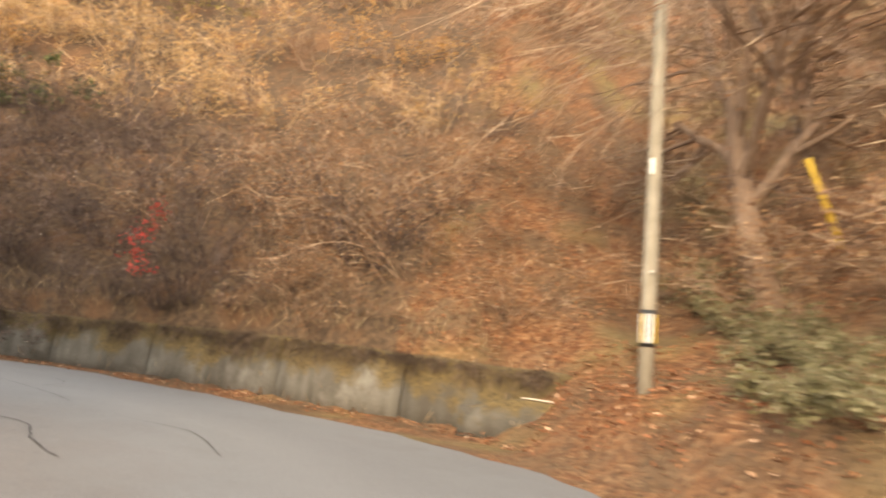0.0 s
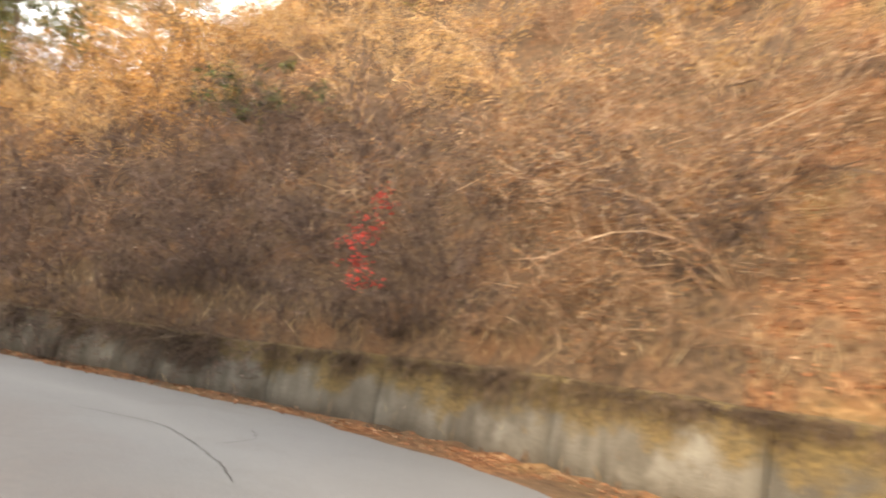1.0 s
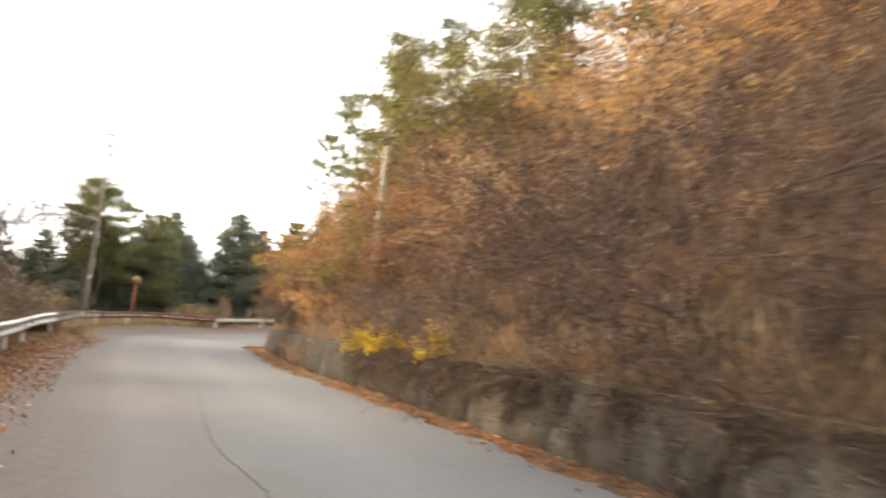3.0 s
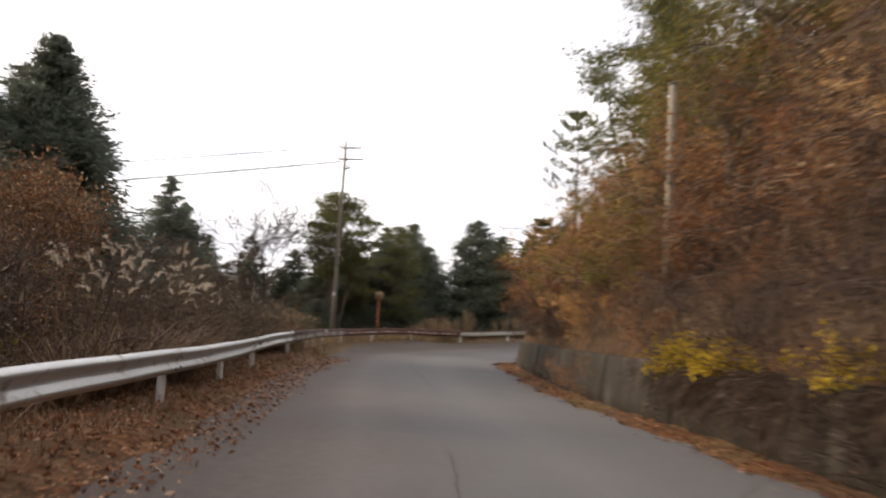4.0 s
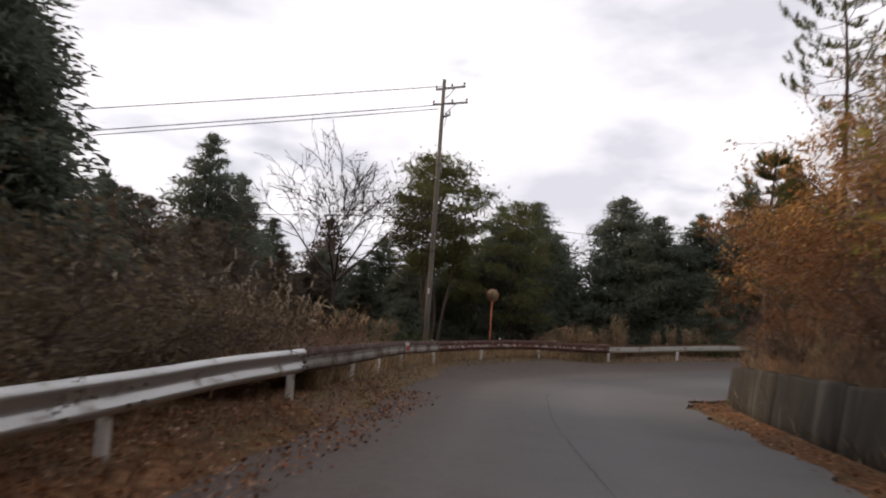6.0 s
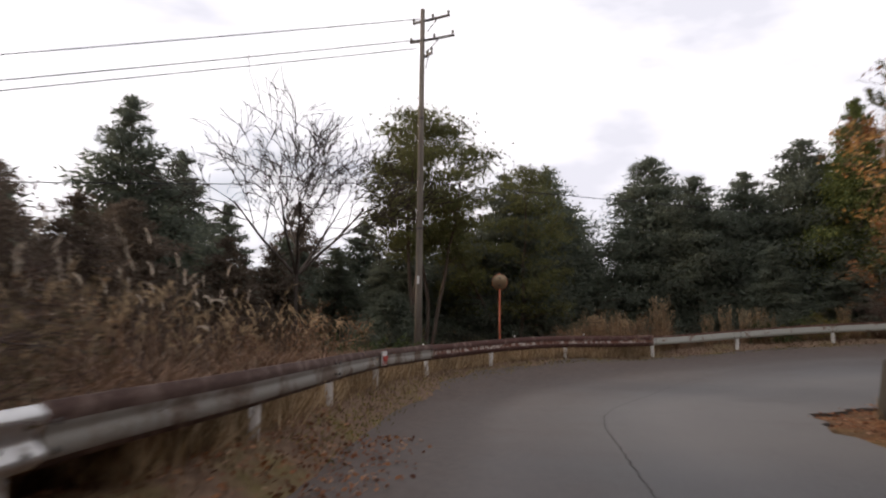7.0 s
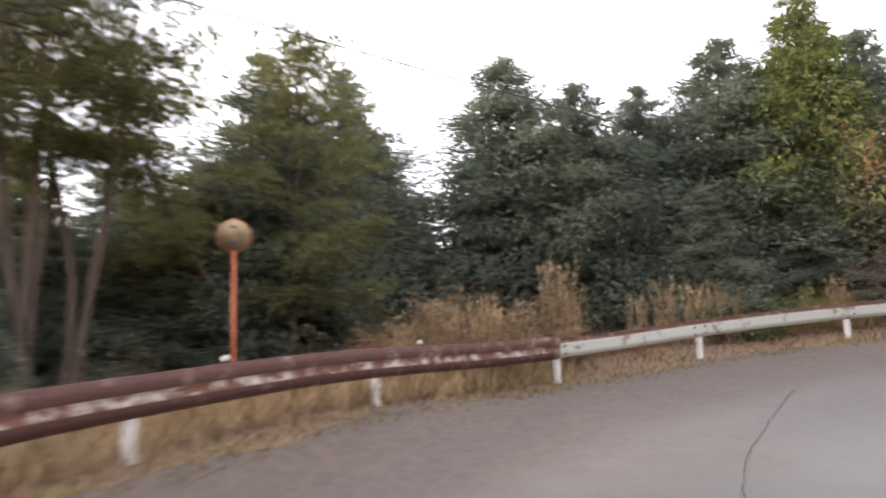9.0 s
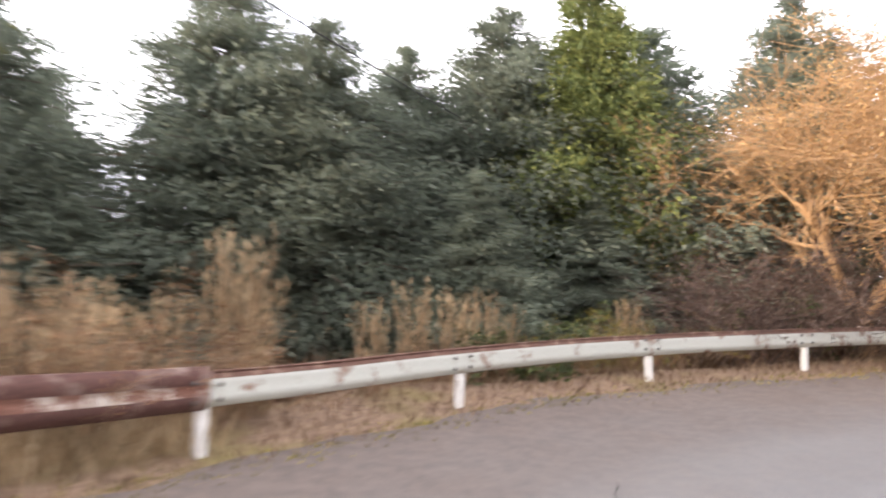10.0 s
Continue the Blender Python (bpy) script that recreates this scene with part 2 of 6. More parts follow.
M["dark_metal"] = metal("dark_fittings", (0.11, 0.105, 0.10), (0.07, 0.045, 0.035), 0.35, 0.6, 0.4)
M["orange_paint"] = metal("orange_paint", (0.46, 0.11, 0.045), (0.30, 0.10, 0.05), 0.22, 0.5, 0.0, 8)


def plain(name, col, rough=0.6, metallic=0.0, wear=0.25, scale=14.0):
    m, nt, b = material(name, rough, metallic, 0.4)
    f = noise_tex(nt, place(nt), scale, 5, 0.6)
    nt.links.new(mixc(nt, math_node(nt, "MULTIPLY", f, wear * 2), col, tuple(x * 0.55 for x in col)), b.inputs["Base Color"])
    return m


M["groove"] = metal("pale_worn_groove", (0.48, 0.42, 0.36), (0.17, 0.075, 0.05), 0.58, 0.7, 0.1, 5.5)
M["stick"] = plain("bleached_wood", (0.50, 0.43, 0.34), 0.8, 0.0, 0.3, 20.0)
M["white"] = plain("reflective_white", (0.78, 0.77, 0.74), 0.5)
M["black"] = plain("black_band", (0.025, 0.025, 0.025), 0.6)
M["yellow"] = plain("yellow_plastic", (0.62, 0.40, 0.03), 0.55)
M["red"] = plain("red_reflector", (0.45, 0.05, 0.03), 0.4)
M["wire"] = plain("black_cable", (0.02, 0.02, 0.022), 0.7)
M["ceramic"] = plain("insulator_ceramic", (0.55, 0.54, 0.50), 0.3)
m, nt, b = material("mirror_glass", 0.06, 1.0, 0.5)
b.inputs["Base Color"].default_value = (0.27, 0.205, 0.13, 1)
nt.links.new(ramp(nt, noise_tex(nt, place(nt), 7, 5), [(0.35, (0.38,) * 3), (0.7, (0.6,) * 3)]), b.inputs["Roughness"])
M["mirror"] = m

M["bark_cedar"] = bark("cedar_bark", (0.045, 0.03, 0.022), (0.12, 0.085, 0.065), 9, 0.12)
M["bark_pine"] = bark("pine_bark", (0.05, 0.04, 0.033), (0.14, 0.105, 0.082), 7, 0.3)
M["bark_gold"] = bark("golden_bark", (0.24, 0.14, 0.07), (0.42, 0.27, 0.145), 8, 0.3)
M["bark_dark"] = bark("dark_grey_bark", (0.03, 0.025, 0.021), (0.085, 0.07, 0.06), 8, 0.3)
M["rust_edge"] = metal("rusted_edge", (0.26, 0.165, 0.12), (0.13, 0.065, 0.046), 0.7, 0.8, 0.1, 6)
M["rust_lip"] = metal("dark_rusted_lip", (0.15, 0.10, 0.08), (0.085, 0.045, 0.034), 0.6, 0.85, 0.1, 4)
M["bark_brown"] = bark("brown_bark", (0.11, 0.072, 0.05), (0.24, 0.165, 0.115), 8, 0.3)
M["bark_grey"] = bark("grey_bark", (0.12, 0.095, 0.07), (0.27, 0.225, 0.18), 8, 0.3)
M["twig_tan"] = foliage("tan_twigs", [(0, (0.13, 0.08, 0.05)), (0.6, (0.225, 0.142, 0.09)), (1, (0.38, 0.28, 0.185))], 0.0, 0.8)
M["twig_umber"] = foliage("umber_twigs", [(0, (0.043, 0.030, 0.026)), (0.6, (0.086, 0.058, 0.048)), (1, (0.18, 0.132, 0.107))], 0.0, 0.8)
M["leaf_tan"] = foliage("dry_brown_leaves", [(0, (0.12, 0.056, 0.028)), (0.5, (0.20, 0.10, 0.05)), (0.85, (0.30, 0.17, 0.08)), (1, (0.46, 0.34, 0.22))], 0.3)
M["leaf_umber"] = foliage("dark_dry_leaves", [(0, (0.04, 0.026, 0.022)), (0.6, (0.082, 0.053, 0.041)), (0.95, (0.15, 0.10, 0.072)), (1, (0.45, 0.39, 0.33))], 0.25)
M["leaf_gold"] = foliage("golden_leaves", [(0, (0.32, 0.15, 0.045)), (0.5, (0.47, 0.25, 0.08)), (1, (0.60, 0.37, 0.14))], 0.35)
M["leaf_straw"] = foliage("pale_golden_leaves", [(0, (0.34, 0.18, 0.07)), (0.5, (0.50, 0.30, 0.12)), (1, (0.66, 0.46, 0.22))], 0.35)
M["twig_straw"] = foliage("pale_golden_twigs", [(0, (0.30, 0.19, 0.10)), (1, (0.55, 0.40, 0.24))], 0.0, 0.8)
M["leaf_rust"] = foliage("rust_brown_leaves", [(0, (0.15, 0.060, 0.025)), (0.6, (0.25, 0.110, 0.045)), (1, (0.36, 0.18, 0.075))], 0.3)
M["leaf_olive"] = foliage("olive_leaves", [(0, (0.09, 0.08, 0.02)), (0.6, (0.19, 0.165, 0.04)), (1, (0.36, 0.29, 0.07))], 0.3)
M["leaf_yellow"] = foliage("yellow_leaves", [(0, (0.40, 0.27, 0.02)), (1, (0.72, 0.52, 0.06))], 0.35)
M["leaf_red"] = foliage("red_leaves", [(0, (0.42, 0.03, 0.025)), (1, (0.70, 0.09, 0.07))], 0.35)
M["leaf_green"] = foliage("evergreen_leaves", [(0, (0.03, 0.045, 0.018)), (0.7, (0.065, 0.085, 0.03)), (1, (0.13, 0.15, 0.05))], 0.2)
M["leaf_cedar"] = foliage("cedar_sprays", [(0, (0.106, 0.124, 0.096)), (0.6, (0.130, 0.149, 0.112)), (1, (0.156, 0.174, 0.126))], 0.5)
M["leaf_cedar_brown"] = foliage("browned_cedar_sprays", [(0, (0.085, 0.066, 0.05)), (0.6, (0.135, 0.105, 0.08)), (1, (0.20, 0.16, 0.12))], 0.4)
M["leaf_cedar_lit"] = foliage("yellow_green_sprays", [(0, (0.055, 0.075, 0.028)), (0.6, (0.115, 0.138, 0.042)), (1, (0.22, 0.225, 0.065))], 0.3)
M["needle"] = foliage("pine_needles", [(0, (0.078, 0.086, 0.038)), (0.6, (0.150, 0.154, 0.062)), (1, (0.25, 0.24, 0.10))], 0.5)
M["straw"] = foliage("straw_blades", [(0, (0.17, 0.115, 0.06)), (0.6, (0.31, 0.22, 0.125)), (1, (0.46, 0.36, 0.23))], 0.25)
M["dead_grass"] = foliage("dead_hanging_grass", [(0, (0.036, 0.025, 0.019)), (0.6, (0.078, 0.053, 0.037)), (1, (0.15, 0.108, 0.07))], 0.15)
M["straw_head"] = foliage("straw_heads", [(0, (0.30, 0.21, 0.12)), (1, (0.52, 0.40, 0.25))], 0.35)
M["reed"] = foliage("reed_stalks", [(0, (0.14, 0.09, 0.05)), (0.6, (0.27, 0.185, 0.105)), (1, (0.40, 0.29, 0.18))], 0.3)
M["withered"] = foliage("withered_blades", [(0, (0.085, 0.052, 0.034)), (0.6, (0.165, 0.108, 0.068)), (1, (0.30, 0.22, 0.145))], 0.25)
M["russet"] = foliage("russet_blades", [(0, (0.12, 0.066, 0.040)), (0.6, (0.22, 0.130, 0.080)), (1, (0.34, 0.225, 0.145))], 0.35)
M["leaf_dun"] = foliage("dun_leaves", [(0, (0.070, 0.052, 0.030)), (0.6, (0.115, 0.088, 0.052)), (1, (0.19, 0.15, 0.095))], 0.3)
M["plume"] = foliage("pampas_plume", [(0, (0.42, 0.35, 0.27)), (1, (0.70, 0.62, 0.51))], 0.4)
M["litter_leaf"] = foliage("fallen_leaves", [(0, (0.10, 0.04, 0.02)), (0.5, (0.20, 0.08, 0.036)), (0.85, (0.29, 0.138, 0.064)), (1, (0.44, 0.30, 0.20))], 0.15)
M["leaf_sage"] = foliage("pale_green_leaves", [(0, (0.085, 0.078, 0.036)), (0.6, (0.165, 0.148, 0.075)), (1, (0.27, 0.245, 0.15))], 0.3)
# ---- mesh helpers ----
def mesh_of(name, V, F, mats, idx=None, smooth=False):
    """A mesh from an array of points and a list of face arrays (one per material when idx is None)."""
    me = bpy.data.meshes.new(name)
    faces = [np.asarray(f, dtype=np.int64) for f in F if len(f)]
    mat_ids = [i for i, f in enumerate(F) if len(f)]
    nl = sum(f.size for f in faces)
    np_ = sum(len(f) for f in faces)
    me.vertices.add(len(V))
    me.vertices.foreach_set("co", np.asarray(V, dtype=np.float32).ravel())
    me.loops.add(nl)
    me.loops.foreach_set("vertex_index", np.concatenate([f.ravel() for f in faces]).astype(np.int32))
    me.polygons.add(np_)
    totals = np.concatenate([np.full(len(f), f.shape[1]) for f in faces])
    me.polygons.foreach_set("loop_start", np.concatenate([[0], np.cumsum(totals)[:-1]]).astype(np.int32))
    me.polygons.foreach_set("material_index", np.concatenate([np.full(len(f), i) for i, f in zip(mat_ids, faces)]).astype(np.int32))
    if smooth:
        me.polygons.foreach_set("use_smooth", np.ones(np_, dtype=bool))
    me.update(calc_edges=True)
    me.validate()
    for mt in mats:
        me.materials.append(mt)
    return me


def bm_mesh(name, bm, mat, smooth=False):
    me = bpy.data.meshes.new(name)
    bm.to_mesh(me)
    bm.free()
    me.materials.append(mat)
    if smooth:
        for p in me.polygons:
            p.use_smooth = True
    return me


def part(name, me, parent, label="", m=None):
    ob = new(name, me)
    ob.parent = parent
    if m is not None:
        ob.matrix_basis = m
    if label:
        ob["label"] = label
    return ob


def tube(points, radii, sides=8):
    """Points and quads of a round bar along points."""
    P, R = np.asarray(points, float), np.broadcast_to(np.asarray(radii, float), (len(points),))
    T = np.gradient(P, axis=0)
    T /= np.linalg.norm(T, axis=1)[:, None] + 1e-9
    ref = np.where(np.abs(T[:, 2:3]) > 0.9, np.array([[1.0, 0, 0]]), np.array([[0, 0, 1.0]]))
    A = np.cross(T, ref)
    A /= np.linalg.norm(A, axis=1)[:, None] + 1e-9
    B = np.cross(T, A)
    an = np.linspace(0, 2 * np.pi, sides, endpoint=False)
    V = P[:, None] + R[:, None, None] * (np.cos(an)[None, :, None] * A[:, None] + np.sin(an)[None, :, None] * B[:, None])
    n = len(P)
    F = [(i * sides + j, i * sides + (j + 1) % sides, (i + 1) * sides + (j + 1) % sides, (i + 1) * sides + j) for i in range(n - 1) for j in range(sides)]
    V = V.reshape(-1, 3)
    V = np.vstack([V, P[0], P[-1]])
    a, b = len(V) - 2, len(V) - 1
    for j in range(sides):
        k = (j + 1) % sides
        F.append((a, k, j, j))
        F.append((b, (n - 1) * sides + j, (n - 1) * sides + k, (n - 1) * sides + k))
    quads = np.array(F)
    caps = quads[-2 * sides:, :3]
    return V, quads[: -2 * sides], caps


def tube_mesh(name, points, radii, mat, sides=8, smooth=True):
    V, Q, T = tube(points, radii, sides)
    me = mesh_of(name, V, [Q], [mat], smooth=smooth)
    bm = bmesh.new()
    bm.from_mesh(me)
    bm.verts.ensure_lookup_table()
    for t in T:
        try:
            bm.faces.new([bm.verts[i] for i in t])
        except ValueError:
            pass
    bm.to_mesh(me)
    bm.free()
    return me


def box_bm(size, at=(0, 0, 0), bevel=0.0):
    bm = bmesh.new()
    bmesh.ops.create_cube(bm, size=1.0, matrix=Matrix.Translation(at) @ Matrix.Diagonal((*size, 1)))
    if bevel:
        bmesh.ops.bevel(bm, geom=bm.edges[:], offset=bevel, segments=2, affect="EDGES")
    return bm


def unit(v):
    return v / (np.linalg.norm(v, axis=-1, keepdims=True) + 1e-9)


def bars(P0, P1, r0, r1):
    """Three-sided tapering bars, all at once."""
    P0, P1 = np.asarray(P0, float), np.asarray(P1, float)
    T = unit(P1 - P0)
    ref = np.where(np.abs(T[:, 2:3]) > 0.9, np.array([[1.0, 0, 0]]), np.array([[0, 0, 1.0]]))
    A = unit(np.cross(T, ref))
    B = np.cross(T, A)
    rings = []
    for P, r in ((P0, r0), (P1, r1)):
        r = np.broadcast_to(np.asarray(r, float), (len(P0),))[:, None]
        for k in range(3):
            a = 2 * np.pi * k / 3
            rings.append(P + r * (math.cos(a) * A + math.sin(a) * B))
    V = np.stack(rings, 1).reshape(-1, 3)
    base = np.arange(len(P0))[:, None] * 6
    Q = np.concatenate([base + np.array([[0, 1, 4, 3]]), base + np.array([[1, 2, 5, 4]]), base + np.array([[2, 0, 3, 5]])])
    return V, Q


def blades(C, D, U, length, width, fold=0.25):
    """Diamond leaves: C base, D direction, U side."""
    D, U = unit(D), unit(U - (U * unit(D)).sum(-1, keepdims=True) * unit(D))
    N = np.cross(D, U)
    l, w = np.broadcast_to(length, (len(C),))[:, None], np.broadcast_to(width, (len(C),))[:, None]
    V = np.stack([C, C + D * l * 0.5 + U * w * 0.5 + N * w * fold, C + D * l, C + D * l * 0.5 - U * w * 0.5 + N * w * fold], 1).reshape(-1, 3)
    return V, np.arange(len(C))[:, None] * 4 + np.array([[0, 1, 2, 3]])


def slivers(C, D, U, length, width):
    """Small three-cornered leaves."""
    D = unit(D)
    U = unit(U - (U * D).sum(-1, keepdims=True) * D)
    l, w = np.broadcast_to(length, (len(C),))[:, None], np.broadcast_to(width, (len(C),))[:, None]
    V = np.stack([C - U * w * 0.5, C + U * w * 0.5, C + D * l], 1).reshape(-1, 3)
    return V, np.arange(len(C))[:, None] * 3 + np.array([[0, 1, 2]])


def joined(*pairs):
    """Joins (V, F) pairs into one V and a list of F."""
    V, F, off = [], [], 0
    for v, f in pairs:
        V.append(v)
        F.append(np.asarray(f) + off)
        off += len(v)
    return np.concatenate(V), F


def rand_dirs(rng, n):
    return unit(rng.normal(size=(n, 3)))


# ---- plan: edges of the road, foot of the bank, heights ----
PAIRS = [((-5, -20), (5.5, -20)), ((-5, 0), (5.5, 0)), ((-5.5, 6), (5.2, 7)), ((-6.5, 9), (2.0, 12.9)), ((-8.5, 11), (-0.8, 16.0)),
         ((-12, 12.2), (-7.5, 18.9)), ((-15, 12.6), (-12, 19.1)), ((-18.7, 12.3), (-18, 18.8)), ((-23.5, 11.9), (-22.5, 18.3)),
         ((-27, 11.4), (-26.5, 17.8)), ((-33.5, 10.75), (-32.5, 17.1)), ((-38, 10.4), (-38, 17.0)), ((-43, 10.0), (-43.5, 16.8)),
         ((-47.0, 9.9), (-46.2, 17.1)), ((-50.0, 10.45), (-47.3, 17.9)), ((-52.1, 11.42), (-47.8, 18.5)), ((-54.6, 13.35), (-48.3, 19.1)), ((-56.45, 15.6), (-49.2, 20)),
         ((-57.95, 18.6), (-49.7, 22)), ((-58.4, 22), (-50, 24.5)), ((-58.35, 26), (-50.2, 27.5)), ((-57.8, 32), (-50.3, 32)),
         ((-56, 42), (-49, 42)), ((-52, 60), (-45, 60))]
WALL = [(1.5, 17.95), (0.0, 18.2), (-2.5, 18.65), (-6.3, 19.6), (-11, 19.85), (-16, 19.55), (-20, 19.2), (-25, 18.7), (-31, 17.95), (-37, 17.8), (-42, 17.75), (-45.8, 17.95)]
FOOT = [(60, -60), (9, -30), (7, -10), (6.6, 4), (4.8, 9.5), (2.6, 13.2), (1.35, 15.6), (0.9, 16.8), (0.5, 17.6)] + WALL[1:] + [(-47.1, 19.0), (-48.7, 21.3), (-49.9, 25), (-50.4, 32), (-49, 44), (-42, 70), (-20, 120)]
RAIL = [(-11, 12.6), (-14, 12.2), (-20, 11.4), (-24, 11.05), (-28, 10.68), (-32.6, 10.14), (-36.2, 10.1), (-39.57, 9.95), (-42.8, 9.62), (-46.05, 9.43), (-48.9, 9.72), (-50.6, 10.2), (-52.2, 11.0), (-54.8, 13.05),
        (-56.85, 15.55), (-58.25, 18.55), (-58.75, 21.7), (-58.85, 25), (-58.7, 29), (-58.2, 34), (-57, 42)]


def spline(pts, step):
    """Evenly spaced points on a smooth curve through pts."""
    P = np.array([pts[0]] + list(pts) + [pts[-1]], float)
    out = []
    for i in range(1, len(P) - 2):
        a, b, c, d = P[i - 1:i + 3]
        for t in np.linspace(0, 1, 24, endpoint=False):
            out.append(0.5 * (2 * b + (c - a) * t + (2 * a - 5 * b + 4 * c - d) * t ** 2 + (3 * b - a - 3 * c + d) * t ** 3))
    out.append(P[-1])
    out = np.array(out)
    s = np.concatenate([[0], np.cumsum(np.linalg.norm(np.diff(out, axis=0), axis=1))])
    q = np.linspace(0, s[-1], max(2, int(round(s[-1] / step)) + 1))
    return np.stack([np.interp(q, s, out[:, k]) for k in range(out.shape[1])], 1), q


def side_of(pts, X, Y):
    """Signed distance to a polyline (positive to its right when walked) and the place along it."""
    P = np.asarray(pts, float)
    best, sign = np.full(X.shape, 1e9), np.ones(X.shape)
    for a, b in zip(P[:-1], P[1:]):
        d = b - a
        t = np.clip(((X - a[0]) * d[0] + (Y - a[1]) * d[1]) / (d @ d), 0, 1)
        dx, dy = X - a[0] - t * d[0], Y - a[1] - t * d[1]
        r = np.hypot(dx, dy)
        near = r < best
        best = np.where(near, r, best)
        sign = np.where(near, np.where(d[0] * dy - d[1] * dx < 0, 1.0, -1.0), sign)
    return best * sign


def smooth(a, b, x):
    t = np.clip((x - a) / (b - a), 0, 1)
    return t * t * (3 - 2 * t)


def road_z(X, Y):
    u = np.clip(-47 - X, 0, 12.5)
    return 0.0056 * u ** 2 + 0.05 * np.clip(Y - 17, 0, 20) * smooth(-46, -54, X)


LEFT_EDGE, _ = spline([p[0] for p in PAIRS], 1.0)
FOOT_FINE, _ = spline(FOOT, 1.0)
RAIL_FINE, _ = spline(RAIL, 1.0)
OUTER = [(-5.8, -60), (-5.8, 0), (-6.3, 6), (-7.4, 9.3), (-9, 11.6)] + RAIL + [(-53, 60), (-40, 110)]
OUTER_FINE, _ = spline(OUTER, 1.5)


def lumps(X, Y, s, seed=0.0):
    return (np.sin(X * s + 1.3 * np.sin(Y * s * 0.7 + seed) + seed) + np.sin(Y * s * 1.31 + 1.7 * np.sin(X * s * 0.63 + seed * 2))) * 0.5


def verge_rise(X, o):
    """The outer edge is raised under the rail; round the bend the road itself is banked up to it."""
    w = 0.75 + 0.8 * smooth(-46, -49, X)
    return (0.06 + (0.10 + 0.16 * smooth(-31.5, -36.8, X)) * smooth(-56.6, -54.0, X)) * smooth(-w, -0.05, o)


def ground_z(X, Y):
    X, Y = np.asarray(X, float), np.asarray(Y, float)
    z = road_z(X, Y)
    d = side_of(FOOT_FINE, X, Y)                     # into the hill
    wall = smooth(0.5, -0.4, X) * smooth(-46.8, -45.6, X)
    dd = np.clip(d, 0, None)
    steep = 1.1 * np.clip(dd, 0, 6.5) + 0.55 * np.clip(dd - 6.5, 0, 8) + 0.12 * np.clip(dd - 14.5, 0, 60)
    east = 1.6 * np.clip(dd, 0, 0.75) + 0.2 * np.clip(dd - 0.75, 0, 0.65) + 0.4 * np.clip(dd - 1.4, 0, 2.6) + 1.2 * np.clip(dd - 4.0, 0, 14) + 0.4 * np.clip(dd - 18.4, 0, 60)
    high = smooth(-28, -17, X)                       # the bank is higher towards the east
    steep += high * (1.0 * np.clip(dd - 6.0, 0, 10) + 0.6 * np.clip(dd - 14.5, 0, 14))
    e = smooth(0.5, 3.5, X)
    hill = (steep * (1 - e) + east * e) + wall * (0.98 + 0.2 * smooth(-12, -4, X)) * smooth(0.2, 0.32, d)
    hill += (0.18 * lumps(X, Y, 1.1, 0.5) + 0.1 * lumps(X, Y, 2.7, 2.0)) * smooth(0.6, 3, dd)
    o = -side_of(OUTER_FINE, X, Y)                   # beyond the rail
    oo = np.clip(o, 0, None)
    fall = -0.03 * np.clip(oo, 0, 2.2) - 0.30 * np.clip(oo - 2.2, 0, 14) - 0.12 * np.clip(oo - 16, 0, 60)
    fall += 0.10 * lumps(X, Y, 1.4, 1.0) * smooth(0.3, 2, oo)
    return z + np.where(d > 0, hill, 0) + np.where((o > 0) & (d <= 0), fall, 0) + 0.03 * lumps(X, Y, 2.1) * (o > -0.45) * (d <= 0) + verge_rise(X, o) * (d <= 0)


def on_ground(x, y):
    return float(ground_z(np.array([x]), np.array([y]))[0])


# ---- ground: one sheet to the horizon ----
gx = np.concatenate([[-3000, -1500, -700, -350, -200, -140, -115], np.arange(-100, -62, 0.7), np.arange(-62, -46, 0.35), np.arange(-46, 30.1, 0.7), [36, 45, 60, 90, 150, 300, 700, 1500, 3000]])
gy = np.concatenate([[-3000, -1500, -700, -350, -180, -110, -80, -60, -48], np.arange(-40, 9, 0.7), np.arange(9, 16, 0.35), np.arange(16, 21, 0.2), np.arange(21, 62.1, 0.7), [68, 76, 90, 120, 200, 400, 800, 1500, 3000]])
GX, GY = np.meshgrid(gx, gy)
GZ = ground_z(GX, GY)
under_road = (side_of(LEFT_EDGE, GX, GY) > 0.0) & (side_of(FOOT_FINE, GX, GY) < np.where(GX < -44, 0.0, -0.25)) & (np.abs(GX) < 62)
GZ = np.where(under_road, GZ - 0.06, GZ)
GZ = np.where((np.abs(GX) > 130) | (np.abs(GY) > 100), np.minimum(GZ, -6), GZ)
nx, ny = len(gx), len(gy)
ii = (np.arange(ny - 1)[:, None] * nx + np.arange(nx - 1)[None]).ravel()
gq = np.stack([ii, ii + 1, ii + nx + 1, ii + nx], 1)
gc = np.stack([GX, GY], -1).reshape(-1, 2)[gq].mean(1)
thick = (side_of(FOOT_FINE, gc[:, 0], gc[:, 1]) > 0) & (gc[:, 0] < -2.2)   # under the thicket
verge = ~thick & (np.abs(side_of(OUTER_FINE, gc[:, 0], gc[:, 1])) < 2.4) & (gc[:, 0] < -36.5) & (gc[:, 1] < 40)   # beside the rail round the bend
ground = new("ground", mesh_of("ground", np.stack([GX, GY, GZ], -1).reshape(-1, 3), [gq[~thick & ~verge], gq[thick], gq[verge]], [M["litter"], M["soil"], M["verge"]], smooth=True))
tagged(ground, "brown earth covered with fallen leaves and dry grass", "ground", kind="structure")

